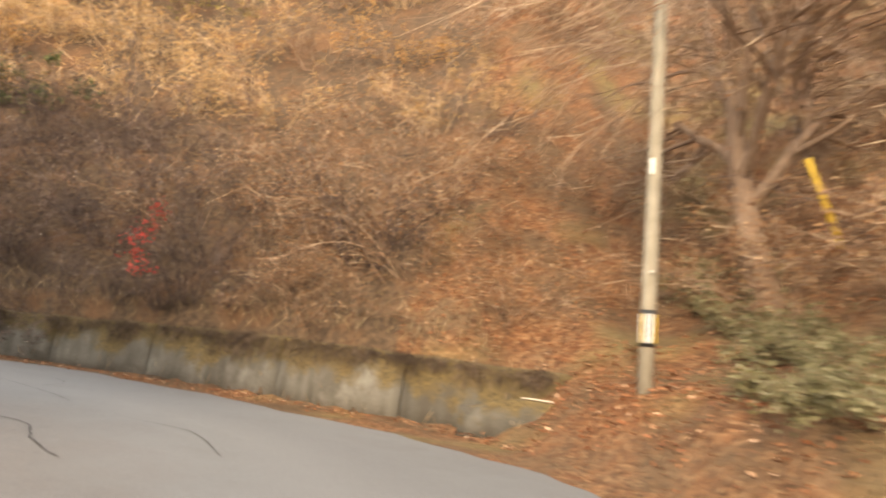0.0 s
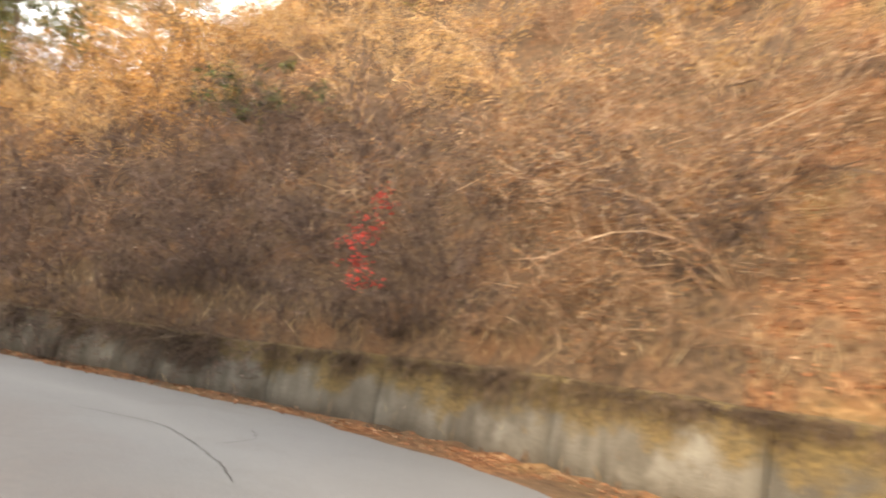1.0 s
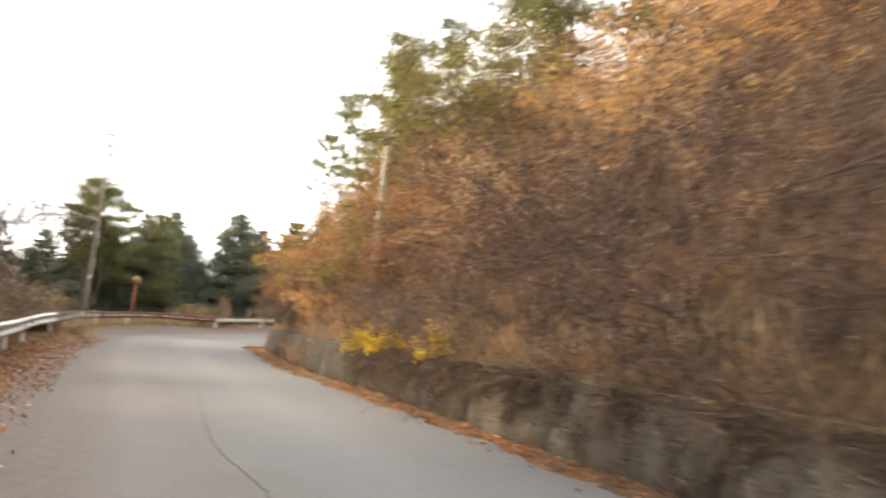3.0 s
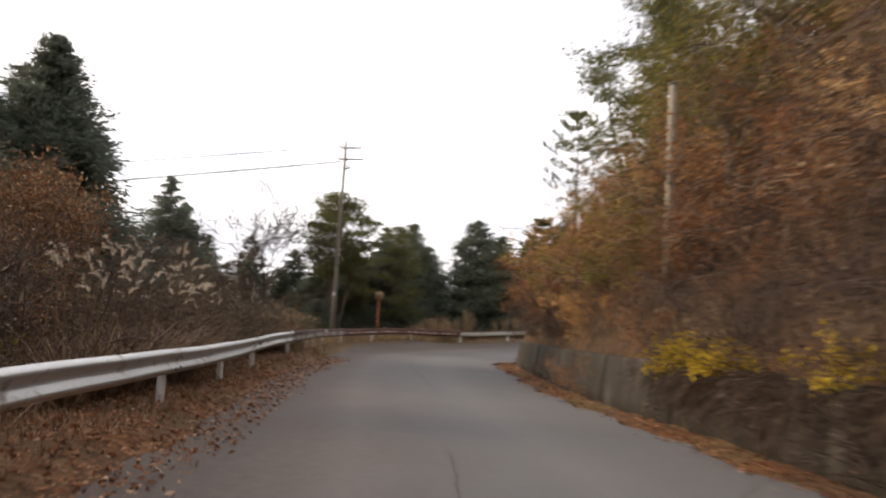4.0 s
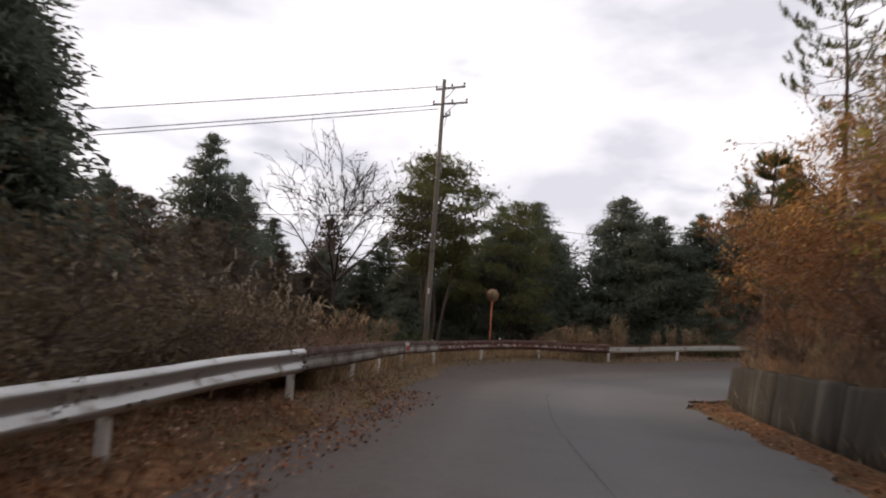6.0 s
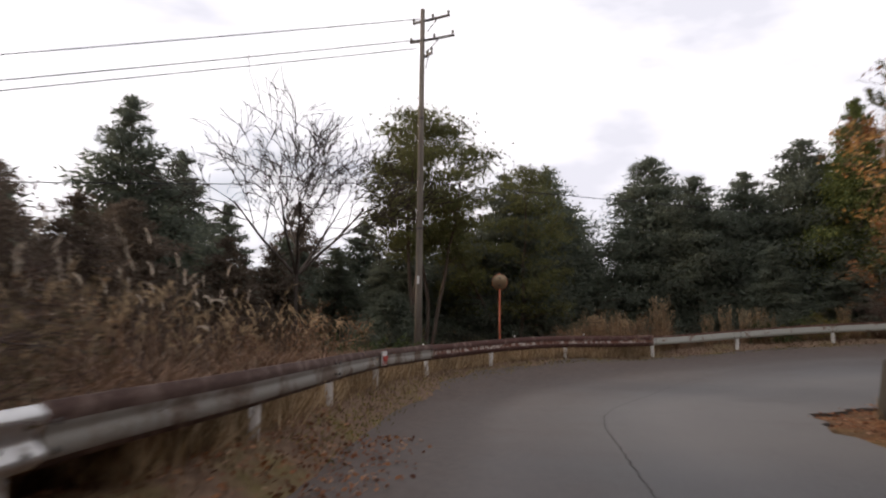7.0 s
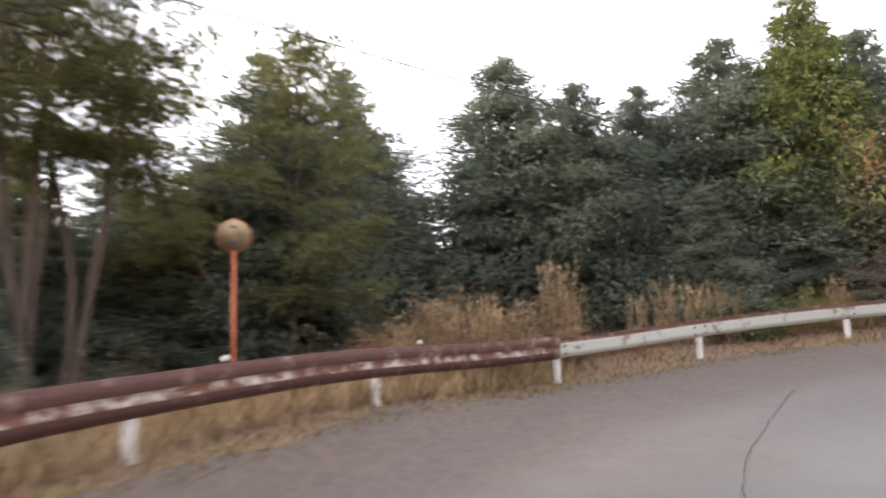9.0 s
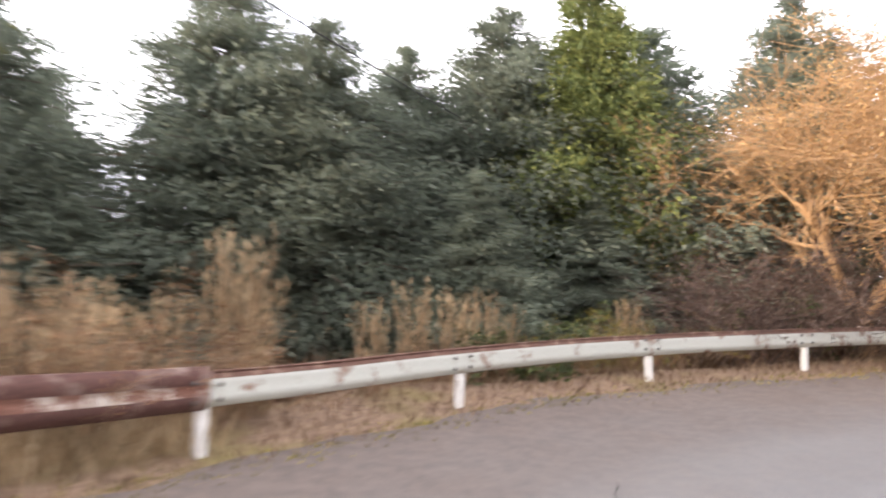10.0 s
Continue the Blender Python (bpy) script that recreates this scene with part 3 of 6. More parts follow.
# ---- road ----
both, _ = spline([(*a, *b) for a, b in PAIRS], 0.6)
cols = np.linspace(0, 1, 13)
wob = 0.10 * np.sin(np.arange(len(both)) * 0.9) + 0.07 * np.sin(np.arange(len(both)) * 2.3 + 1)
RV = []
for k, f in enumerate(cols):
    ff = np.full(len(both), f)
    P = both[:, :2] * (1 - ff[:, None]) + both[:, 2:] * ff[:, None]
    if f in (0.0, 1.0):
        n = unit(both[:, 2:] - both[:, :2])
        P = P + n * wob[:, None]
    banked = verge_rise(P[:, 0], -side_of(OUTER_FINE, P[:, 0], P[:, 1])) * smooth(-46, -49, P[:, 0]) if f < 0.4 else 0.0
    RV.append(np.stack([P[:, 0], P[:, 1], road_z(P[:, 0], P[:, 1]) + banked + 0.012 * math.sin(f * math.pi)], 1))
RV = np.stack(RV, 1)
nr, nc = RV.shape[:2]
ii = (np.arange(nr - 1)[:, None] * nc + np.arange(nc - 1)[None]).ravel()
quads = [np.stack([ii, ii + 1, ii + nc + 1, ii + nc], 1)]
verts, fac = [RV.reshape(-1, 3)], [np.tile(cols, nr)]
for side, f in ((0, 0.0), (nc - 1, 1.0)):           # the broken edges of the slab
    base = sum(len(v) for v in verts)
    verts += [RV[:, side], RV[:, side] - np.array([0, 0, 0.12])]
    fac += [np.full(2 * nr, f)]
    jj = np.arange(nr - 1)
    quads.append(np.stack([base + jj, base + jj + 1, base + nr + jj + 1, base + nr + jj], 1))
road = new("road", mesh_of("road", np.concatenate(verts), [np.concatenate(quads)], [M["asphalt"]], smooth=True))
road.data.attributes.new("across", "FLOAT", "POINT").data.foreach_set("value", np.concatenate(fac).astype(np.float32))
tagged(road, "worn pale grey asphalt mountain road with hairline cracks", "road", kind="structure")


def crack(points, width):
    P, _ = spline(points, 0.12)
    rng = np.random.default_rng(int(abs(points[0][0]) * 100))
    P = P + rng.normal(0, 0.011, P.shape)
    T = unit(np.gradient(P, axis=0))
    N = np.stack([-T[:, 1], T[:, 0]], 1)
    w = 0.62 * width * (0.3 + 0.9 * rng.random(len(P)))
    w[0] = w[-1] = 0.002
    V = np.concatenate([np.column_stack([P + s * N * w[:, None] / 2, road_z(P[:, 0], P[:, 1]) + 0.020]) for s in (-1, 1)])
    n = len(P)
    i = np.arange(n - 1)
    return mesh_of("road_crack", V, [np.stack([i, i + 1, i + n + 1, i + n], 1)], [M["crack"]])


CRACKS = [([(-30.5, 14.65), (-34.1, 14.25), (-38.5, 13.75), (-41.5, 13.6), (-44.1, 13.5), (-46.0, 13.7), (-48.0, 14.3), (-51.5, 15.7), (-53.5, 17.0), (-55.5, 18.6)], 0.022),
          ([(-5.6, 14.6), (-6.1, 15.0), (-6.9, 15.5), (-8.2, 16.1), (-9.6, 15.9)], 0.03), ([(-2.4, 12.4), (-3.3, 13.6), (-4.2, 13.9)], 0.03),
          ([(-3.4, 11.2), (-4.1, 11.8), (-4.8, 12.6), (-5.6, 12.7)], 0.045), ([(-7.0, 15.8), (-7.1, 16.6), (-7.6, 17.1)], 0.025),
          ([(-13, 15.2), (-15.4, 15.5), (-18, 15.1), (-23, 14.9)], 0.018), ([(-10.4, 13.6), (-11.1, 13.2), (-11.6, 12.7), (-12.6, 12.9)], 0.03)]
for k, (pts, w) in enumerate(CRACKS):
    part("road_crack", crack(pts, w), road, "dark crack line in the asphalt" if k == 0 else "")

# ---- retaining wall: cast panels with joints ----
wall_line, ws = spline(WALL, 0.25)
retaining_wall = new("retaining_wall")
tagged(retaining_wall, "low stained concrete retaining wall with moss along its top", "retaining wall", kind="structure")
wall_cuts = [0.0]
wrng = np.random.default_rng(4)
while wall_cuts[-1] < ws[-1] - 2.5:
    wall_cuts.append(wall_cuts[-1] + 2.3 + 0.9 * wrng.random())
wall_cuts[-1] = ws[-1]


def wall_panel(s0, s1, k):
    n = max(3, int((s1 - s0) / 0.3))
    s = np.linspace(s0 + 0.012, s1 - 0.012, n)
    P = np.stack([np.interp(s, ws, wall_line[:, i]) for i in (0, 1)], 1)
    T = unit(np.stack([np.interp(s, ws, np.gradient(wall_line[:, i], ws)) for i in (0, 1)], 1))
    N = np.stack([T[:, 1], -T[:, 0]], 1) * -1.0      # towards the road
    top = 1.02 + 0.22 * smooth(-12, -4, P[:, 0]) + 0.015 * np.sin(s * 3.1 + k)
    base = road_z(P[:, 0], P[:, 1])
    prof = [(0.02, -0.15), (0.005, 0.25), (-0.05, 0.6), (-0.10, 0.93), (-0.115, 0.985), (-0.15, 1.0), (-0.42, 1.0), (-0.42, -0.15)]
    jut = 0.012 * wrng.normal()
    V = []
    for off, h in prof:
        z = base + (h * top if h > 0 else h)
        q = P + N * (off + jut)
        V.append(np.column_stack([q, z]))
    V = np.stack(V, 1)
    m = len(prof)
    F = [((i * m + j), (i * m + (j + 1) % m), ((i + 1) * m + (j + 1) % m), ((i + 1) * m + j)) for i in range(n - 1) for j in range(m)]
    # west of x = -21 the panels take the copy with shade in its colour
    me = mesh_of("panel", V.reshape(-1, 3), [np.array(F)], [M["overgrown_concrete" if P[:, 0].mean() > -2.2 else ("concrete_wall" if P[:, 0].mean() > -14 else ("stained_concrete" if P[:, 0].mean() > -21 else "shaded_concrete"))]])
    bm = bmesh.new()
    bm.from_mesh(me)
    bm.verts.ensure_lookup_table()
    bm.faces.new([bm.verts[j] for j in range(m)])
    bm.faces.new([bm.verts[(n - 1) * m + j] for j in reversed(range(m))])
    bmesh.ops.recalc_face_normals(bm, faces=bm.faces)
    bm.to_mesh(me)
    bm.free()
    return me


for k, (a, c) in enumerate(zip(wall_cuts[:-1], wall_cuts[1:])):
    part("panel", wall_panel(a, c, k), retaining_wall)


def footing(s0, s1):
    """A low cast ledge before the wall's end."""
    n = 9
    s = np.linspace(s0, s1, n)
    P = np.stack([np.interp(s, ws, wall_line[:, i]) for i in (0, 1)], 1)
    T = unit(np.stack([np.interp(s, ws, np.gradient(wall_line[:, i], ws)) for i in (0, 1)], 1))
    N = np.stack([-T[:, 1], T[:, 0]], 1)
    h = 0.72 - 0.25 * smooth(0.4, 1.0, (s - s0) / (s1 - s0))
    prof = [(0.46, -0.2), (0.43, 0.55), (0.40, 0.93), (0.36, 1.0), (0.03, 1.0), (0.03, -0.2)]
    V = np.stack([np.column_stack([P + N * (o + 0.02 * np.sin(s * 5)[:, None]), np.where(k > 0, k * h, k) + 0 * s]) for o, k in prof], 1)
    m = len(prof)
    F = [((i * m + j), (i * m + (j + 1) % m), ((i + 1) * m + (j + 1) % m), ((i + 1) * m + j)) for i in range(n - 1) for j in range(m)]
    me = mesh_of("footing", V.reshape(-1, 3), [np.array(F)], [M["overgrown_concrete"]])
    bm = bmesh.new()
    bm.from_mesh(me)
    bm.verts.ensure_lookup_table()
    bm.faces.new([bm.verts[j] for j in range(m)])
    bm.faces.new([bm.verts[(n - 1) * m + j] for j in reversed(range(m))])
    bmesh.ops.recalc_face_normals(bm, faces=bm.faces)
    bm.to_mesh(me)
    bm.free()
    return me


part("footing", footing(0.05, 1.9), retaining_wall, "crumbling low concrete ledge")

# ---- guard rails ----
def rail_at(s):
    return np.stack([np.interp(s, rail_s, rail_xy[:, i]) for i in (0, 1)], -1)


rail_xy, rail_s = spline(RAIL, 0.2)


def s_near(x, y):
    return float(rail_s[np.argmin(np.hypot(rail_xy[:, 0] - x, rail_xy[:, 1] - y))])


def rail_height(P):
    return ground_z(P[:, 0], P[:, 1])


BEAM = [(0.00, 0.0), (0.012, 0.012), (0.055, 0.045), (0.075, 0.075), (0.075, 0.115), (0.05, 0.145), (0.012, 0.165), (0.012, 0.185), (0.05, 0.205),
        (0.075, 0.235), (0.075, 0.275), (0.055, 0.305), (0.012, 0.338), (0.00, 0.35)]


SHALLOW = [(d if i not in (5, 6, 7, 8) else 0.055 + 0.012 * (i in (5, 8)), h) for i, (d, h) in enumerate(BEAM)]
SHARP = [(0.0, 0.0), (0.012, 0.008), (0.07, 0.05), (0.08, 0.075), (0.076, 0.095), (0.022, 0.15), (0.016, 0.175), (0.022, 0.20), (0.07, 0.265), (0.08, 0.285), (0.076, 0.31), (0.03, 0.348), (0.012, 0.352), (0.0, 0.35)]
FLAT = [(d if i not in (5, 6, 7, 8) else 0.072, h) for i, (d, h) in enumerate(BEAM)]


def beam_mesh(s0, s1, mat, lift=0.31, tall=0.95, deep=0.8, shape=None, bands=None):
    n = max(2, int((s1 - s0) / 0.35))
    s = np.linspace(s0, s1, n)
    P = rail_at(s)
    T = unit(rail_at(s + 0.1) - rail_at(s - 0.1))
    N = np.stack([T[:, 1], -T[:, 0]], 1)            # towards the road
    z = np.mean([rail_height(rail_at(np.clip(s + o, 0, rail_s[-1]))) for o in np.linspace(-2, 2, 15)], axis=0)
    z = z + lift
    shape = shape or BEAM
    prof = shape + [(d - 0.006, h) for d, h in reversed(shape)]
    V = np.stack([np.column_stack([P + N * (deep * d + 0.06), z + tall * h]) for d, h in prof], 1)
    m = len(prof)
    F = [((i * m + j), (i * m + (j + 1) % m), ((i + 1) * m + (j + 1) % m), ((i + 1) * m + j)) for i in range(n - 1) for j in range(m)]
    F = np.array(F)
    band = np.tile(np.isin(np.arange(m), bands[0]), n - 1) if bands else np.zeros(len(F), bool)
    me = mesh_of("beam", V.reshape(-1, 3), [F[~band], F[band]], [mat, bands[1] if bands else mat])
    bm = bmesh.new()
    bm.from_mesh(me)
    bmesh.ops.recalc_face_normals(bm, faces=bm.faces)
    bm.to_mesh(me)
    bm.free()
    return me


def post_mesh():
    V, Q, T = tube([(0, 0, -0.4), (0, 0, 0.0), (0, 0, 0.53), (0, 0, 0.55), (0, 0, 0.56)], [0.057, 0.057, 0.057, 0.045, 0.012], 12)
    return mesh_of("post", V, [Q], [M["post_white"]], smooth=True)


POST = post_mesh()
BOLT = tube_mesh("bolt", [(0, 0, 0), (0, 0, 0.012), (0, 0, 0.02)], [0.02, 0.02, 0.012], M["dark_metal"], 6, False)


def guard_rail(s0, s1, mat, label, posts, joints, lift=0.31, tall=0.95, deep=0.8, shape=None, bands=None):
    g = new("guard_rail")
    tagged(g, label, "guard rail", "guard rails along the outer edge")
    cuts = [s0] + [j for j in joints if s0 < j < s1] + [s1]
    for k, (a, c) in enumerate(zip(cuts[:-1], cuts[1:])):
        bsec = part("beam", beam_mesh(a - (0.12 if k else 0), c, mat, lift, tall, deep, shape, bands), g)
        for sb in (a + 0.08, c - 0.16):
            q = rail_at(np.array([sb]))[0]
            t = rail_at(np.array([sb + 0.1]))[0] - rail_at(np.array([sb - 0.1]))[0]
            ang = math.degrees(math.atan2(t[1], t[0]))
            nrm = np.array([t[1], -t[0]]) / np.linalg.norm(t)
            for h in (0.10, 0.25):
                w = q + nrm * (0.06 + 0.095 * deep)
                z = on_ground(q[0], q[1]) + lift + tall * h
                part("bolt", BOLT, bsec, m=pose(w[0], w[1], z, 90, 0, ang))
    for sp in posts:
        if s0 <= sp < s1:
            q = rail_at(np.array([sp]))[0]
            t = rail_at(np.array([sp + 0.1]))[0] - rail_at(np.array([sp - 0.1]))[0]
            part("post", POST, g, m=pose(q[0], q[1], on_ground(q[0], q[1]), 1.2 * math.sin(sp * 3), 1.5 * math.cos(sp * 5), 0))
    return g


post_spots = [(-12.4, 12.4), (-16.4, 11.9), (-20.4, 11.37), (-24.45, 11.0), (-28.0, 10.68), (-32.1, 10.2), (-36.3, 10.1), (-39.57, 9.95), (-42.8, 9.62), (-46.05, 9.43), (-49.15, 9.78),
              (-52.16, 11.0), (-54.7, 13.0), (-56.9, 15.65), (-58.3, 18.6), (-58.75, 21.7), (-58.85, 25), (-58.75, 28.5), (-58.3, 32.5), (-57.5, 38)]
posts = [s_near(*p) for p in post_spots]
cut_a, cut_b, cut_c = s_near(-36.35, 10.1), s_near(-49.4, 9.8), s_near(-56.75, 15.7)
guard_rail(0.0, cut_a - 0.02, M["galvanised"], "bright galvanised corrugated guard rail on round posts", posts, [posts[k] + 0.2 for k in (1, 3, 5)], 0.35, 0.97, 1.0, SHARP)
guard_rail(cut_a, cut_b - 0.02, M["dull_rail"], "dull weathered guard rail with dirty grey beam", posts, [posts[8]], 0.34, 1.02, 0.65, SHALLOW, ((0, 1, 9, 10, 11, 12), M["rust_lip"]))
guard_rail(cut_b, cut_c - 0.02, M["rust_rail"], "heavily rusted red-brown guard rail on white posts", posts, [], 0.34, 0.98, 0.6, SHALLOW, ((4, 5, 6, 7), M["groove"]))
white_rail = guard_rail(cut_c, float(rail_s[-1]), M["white_rail"], "peeling white painted guard rail with rust on its upper edge", posts, [posts[k] for k in (13, 14, 15, 16)], 0.36, 0.80, 0.45, FLAT, ((10, 11, 12), M["rust_edge"]))


def rusted_lip(s0, s1):
    s = np.linspace(s0, s1, int((s1 - s0) / 0.25))
    P = rail_at(s)
    T = unit(rail_at(s + 0.1) - rail_at(s - 0.1))
    N = np.stack([T[:, 1], -T[:, 0]], 1)
    z = np.mean([rail_height(rail_at(np.clip(s + o, 0, rail_s[-1]))) for o in np.linspace(-2, 2, 15)], axis=0) + 0.36 + 0.80 * 0.345
    return tube_mesh("rusted_lip", np.column_stack([P + N * 0.068, z]), 0.014 + 0.003 * np.sin(s * 3.3), M["rust_edge"], 6)


part("rusted_lip", rusted_lip(cut_c + 0.05, float(rail_s[-1]) - 0.2), white_rail, "red-brown rusted upper lip")

# striped reflector sleeve on the beam
sq = rail_at(np.array([s_near(-46.0, 9.45)]))[0]
st = rail_at(np.array([s_near(-46.0, 9.45) + 0.2]))[0] - sq
sang = math.degrees(math.atan2(st[1], st[0]))
sleeve = new("reflector_sleeve")
sleeve.matrix_basis = pose(sq[0], sq[1], on_ground(*sq) + 0.42, 0, 0, sang + 180) @ Matrix.Diagonal((0.7, 1, 0.72, 1))
tagged(sleeve, "red and white striped reflector plate clipped over the guard rail", "reflector")
part("plate", bm_mesh("plate", box_bm((0.46, 0.02, 0.36), (0, 0.165, 0.17), 0.004), M["white"]), sleeve)
for k in range(3):
    part("stripe", bm_mesh("stripe", box_bm((0.05, 0.012, 0.10), (-0.16 + 0.16 * k, 0.18, 0.06), 0.002), M["red"]), sleeve, "dark red stripe" if k == 0 else "")
part("centre_band", bm_mesh("centre_band", box_bm((0.44, 0.01, 0.13), (0, 0.19, 0.17), 0.002), M["red"]), sleeve, "dull red centre band")

# round reflectors on top of the beam
for k, (x, y) in enumerate([(-48.9, 9.72), (-55.2, 13.6), (-52.9, 11.6)]):
    q = rail_at(np.array([s_near(x, y)]))[0]
    d = new("rail_reflector")
    d.matrix_basis = pose(q[0], q[1], on_ground(*q) + 0.66, 0, 0, 25 * k)
    tagged(d, "small white round reflector on the rail edge", "reflector", "small reflectors on the guard rail")
    part("stalk", tube_mesh("stalk", [(0, 0, -0.03), (0, 0, 0.05)], 0.012, M["dark_metal"], 6), d)
    part("lens", tube_mesh("lens", [(0, -0.015, 0.06), (0, 0.0, 0.06), (0, 0.015, 0.06)], [0.026, 0.03, 0.026], M["white"], 12), d)


# ---- road mirror ----
def road_mirror():
    x, y = -57.8, 10.66
    zb = on_ground(x, y)
    g = new("road_mirror")
    g.matrix_basis = pose(x, y, zb, 0, 0, 0)
    tagged(g, "round convex traffic mirror on an orange pole behind the rail", "traffic mirror")
    h = 3.07 - zb
    part("pole", tube_mesh("pole", [(0, 0, -0.3), (0, 0, 0.5), (0, 0, h + 0.3)], [0.034, 0.034, 0.034], M["orange_paint"], 12), g, "orange painted steel pole")
    face = unit(np.array([1.0, 0.12, -0.06]))
    rot = Vector(face).to_track_quat("Z", "Y").to_matrix().to_4x4()
    head = pose(0, 0, h) @ rot @ Matrix.Scale(0.70, 4)
    # convex mirror plate
    rings, segs = 8, 32
    V, F = [(0, 0, 0.10)], []
    for i in range(1, rings + 1):
        r = 0.38 * i / rings
        for j in range(segs):
            a = 2 * math.pi * j / segs
            V.append((r * math.cos(a), r * math.sin(a), 0.10 - 0.075 * (i / rings) ** 2 + 0.02))
    V[0] = (0, 0, 0.12)
    tri = [(0, 1 + j, 1 + (j + 1) % segs, 1 + (j + 1) % segs) for j in range(segs)]
    quad = [(1 + (i - 1) * segs + j, 1 + i * segs + j, 1 + i * segs + (j + 1) % segs, 1 + (i - 1) * segs + (j + 1) % segs) for i in range(1, rings) for j in range(segs)]
    me = mesh_of("mirror_face", np.array(V), [np.array([t[:3] for t in tri]), np.array(quad)], [M["mirror"], M["mirror"]], smooth=True)
    part("mirror_face", me, g, "convex mirror face, dull and weathered", head)
    an = np.linspace(0, 2 * np.pi, 33)
    rim = tube_mesh("rim", np.stack([0.385 * np.cos(an), 0.385 * np.sin(an), 0.03 + 0 * an], 1), 0.014, M["orange_paint"], 8)
    part("rim", rim, g, "orange rim", head)
    back = tube_mesh("back", [(0, 0, -0.02), (0, 0, 0.0), (0, 0, 0.035)], [0.2, 0.36, 0.385], M["orange_paint"], 32)
    part("back", back, g, m=head)
    for dz in (-0.12, 0.14):
        part("bracket", bm_mesh("bracket", box_bm((0.10, 0.09, 0.05), (0.03, 0, h + dz), 0.006), M["dark_metal"]), g)


road_mirror()


# ---- utility poles and lines ----


def big_pole():
    x, y, top = -54.3, 8.5, 11.6
    zb = on_ground(x, y)
    g = new("utility_pole")
    g.matrix_basis = pose(x, y, 0, 0, 0, 0)
    tagged(g, "tall grey utility pole with crossarms standing behind the rail", "utility pole", "utility poles")
    part("pole", tube_mesh("pole", [(0, 0, zb - 0.5), (0, 0, 3), (0, 0, 7), (0, 0, top)], [0.118, 0.108, 0.094, 0.075], M["pole_dark"], 14), g)
    for z, half, ang in ((top - 0.35, 0.75, 62), (top - 1.0, 0.85, 66), (top - 1.55, 0.35, 40)):
        arm = part("crossarm", bm_mesh("crossarm", box_bm((2 * half, 0.075, 0.075), (half * 0.35, 0.10, 0), 0.006), M["dark_metal"]), g, m=pose(0, 0, z, 0, 4, ang))
        for k in (-0.62, 0.45, 1.28):
            part("insulator", tube_mesh("insulator", [(0, 0, 0), (0, 0, 0.05), (0, 0, 0.055), (0, 0, 0.10), (0, 0, 0.105), (0, 0, 0.15)], [0.02, 0.022, 0.05, 0.04, 0.055, 0.02], M["ceramic"], 8), arm, m=pose(half * k, 0.10, 0.03))
        part("brace", tube_mesh("brace", [(half * 0.7, 0.10, -0.02), (0.1, 0.1, -0.42)], 0.018, M["dark_metal"], 6), arm)
    for k in range(14):
        z = 2.2 + 0.55 * k
        part("step_bolt", tube_mesh("step_bolt", [(0, 0, 0), (0.30, 0, 0)], 0.011, M["dark_metal"], 6), g, m=pose(0, 0, z, 0, 0, 0 if k % 2 else 180))
    for z in (4.5, 8.0):
        part("band", tube_mesh("band", [(0, 0, -0.03), (0, 0, 0.03)], 0.108 if z < 6 else 0.095, M["dark_metal"], 14), g, m=pose(0, 0, z))
    part("plate", bm_mesh("plate", box_bm((0.012, 0.07, 0.24), (0.113, 0.0, 2.9), 0.003), M["white"]), g, "small white number plate")
    return g


big_pole()


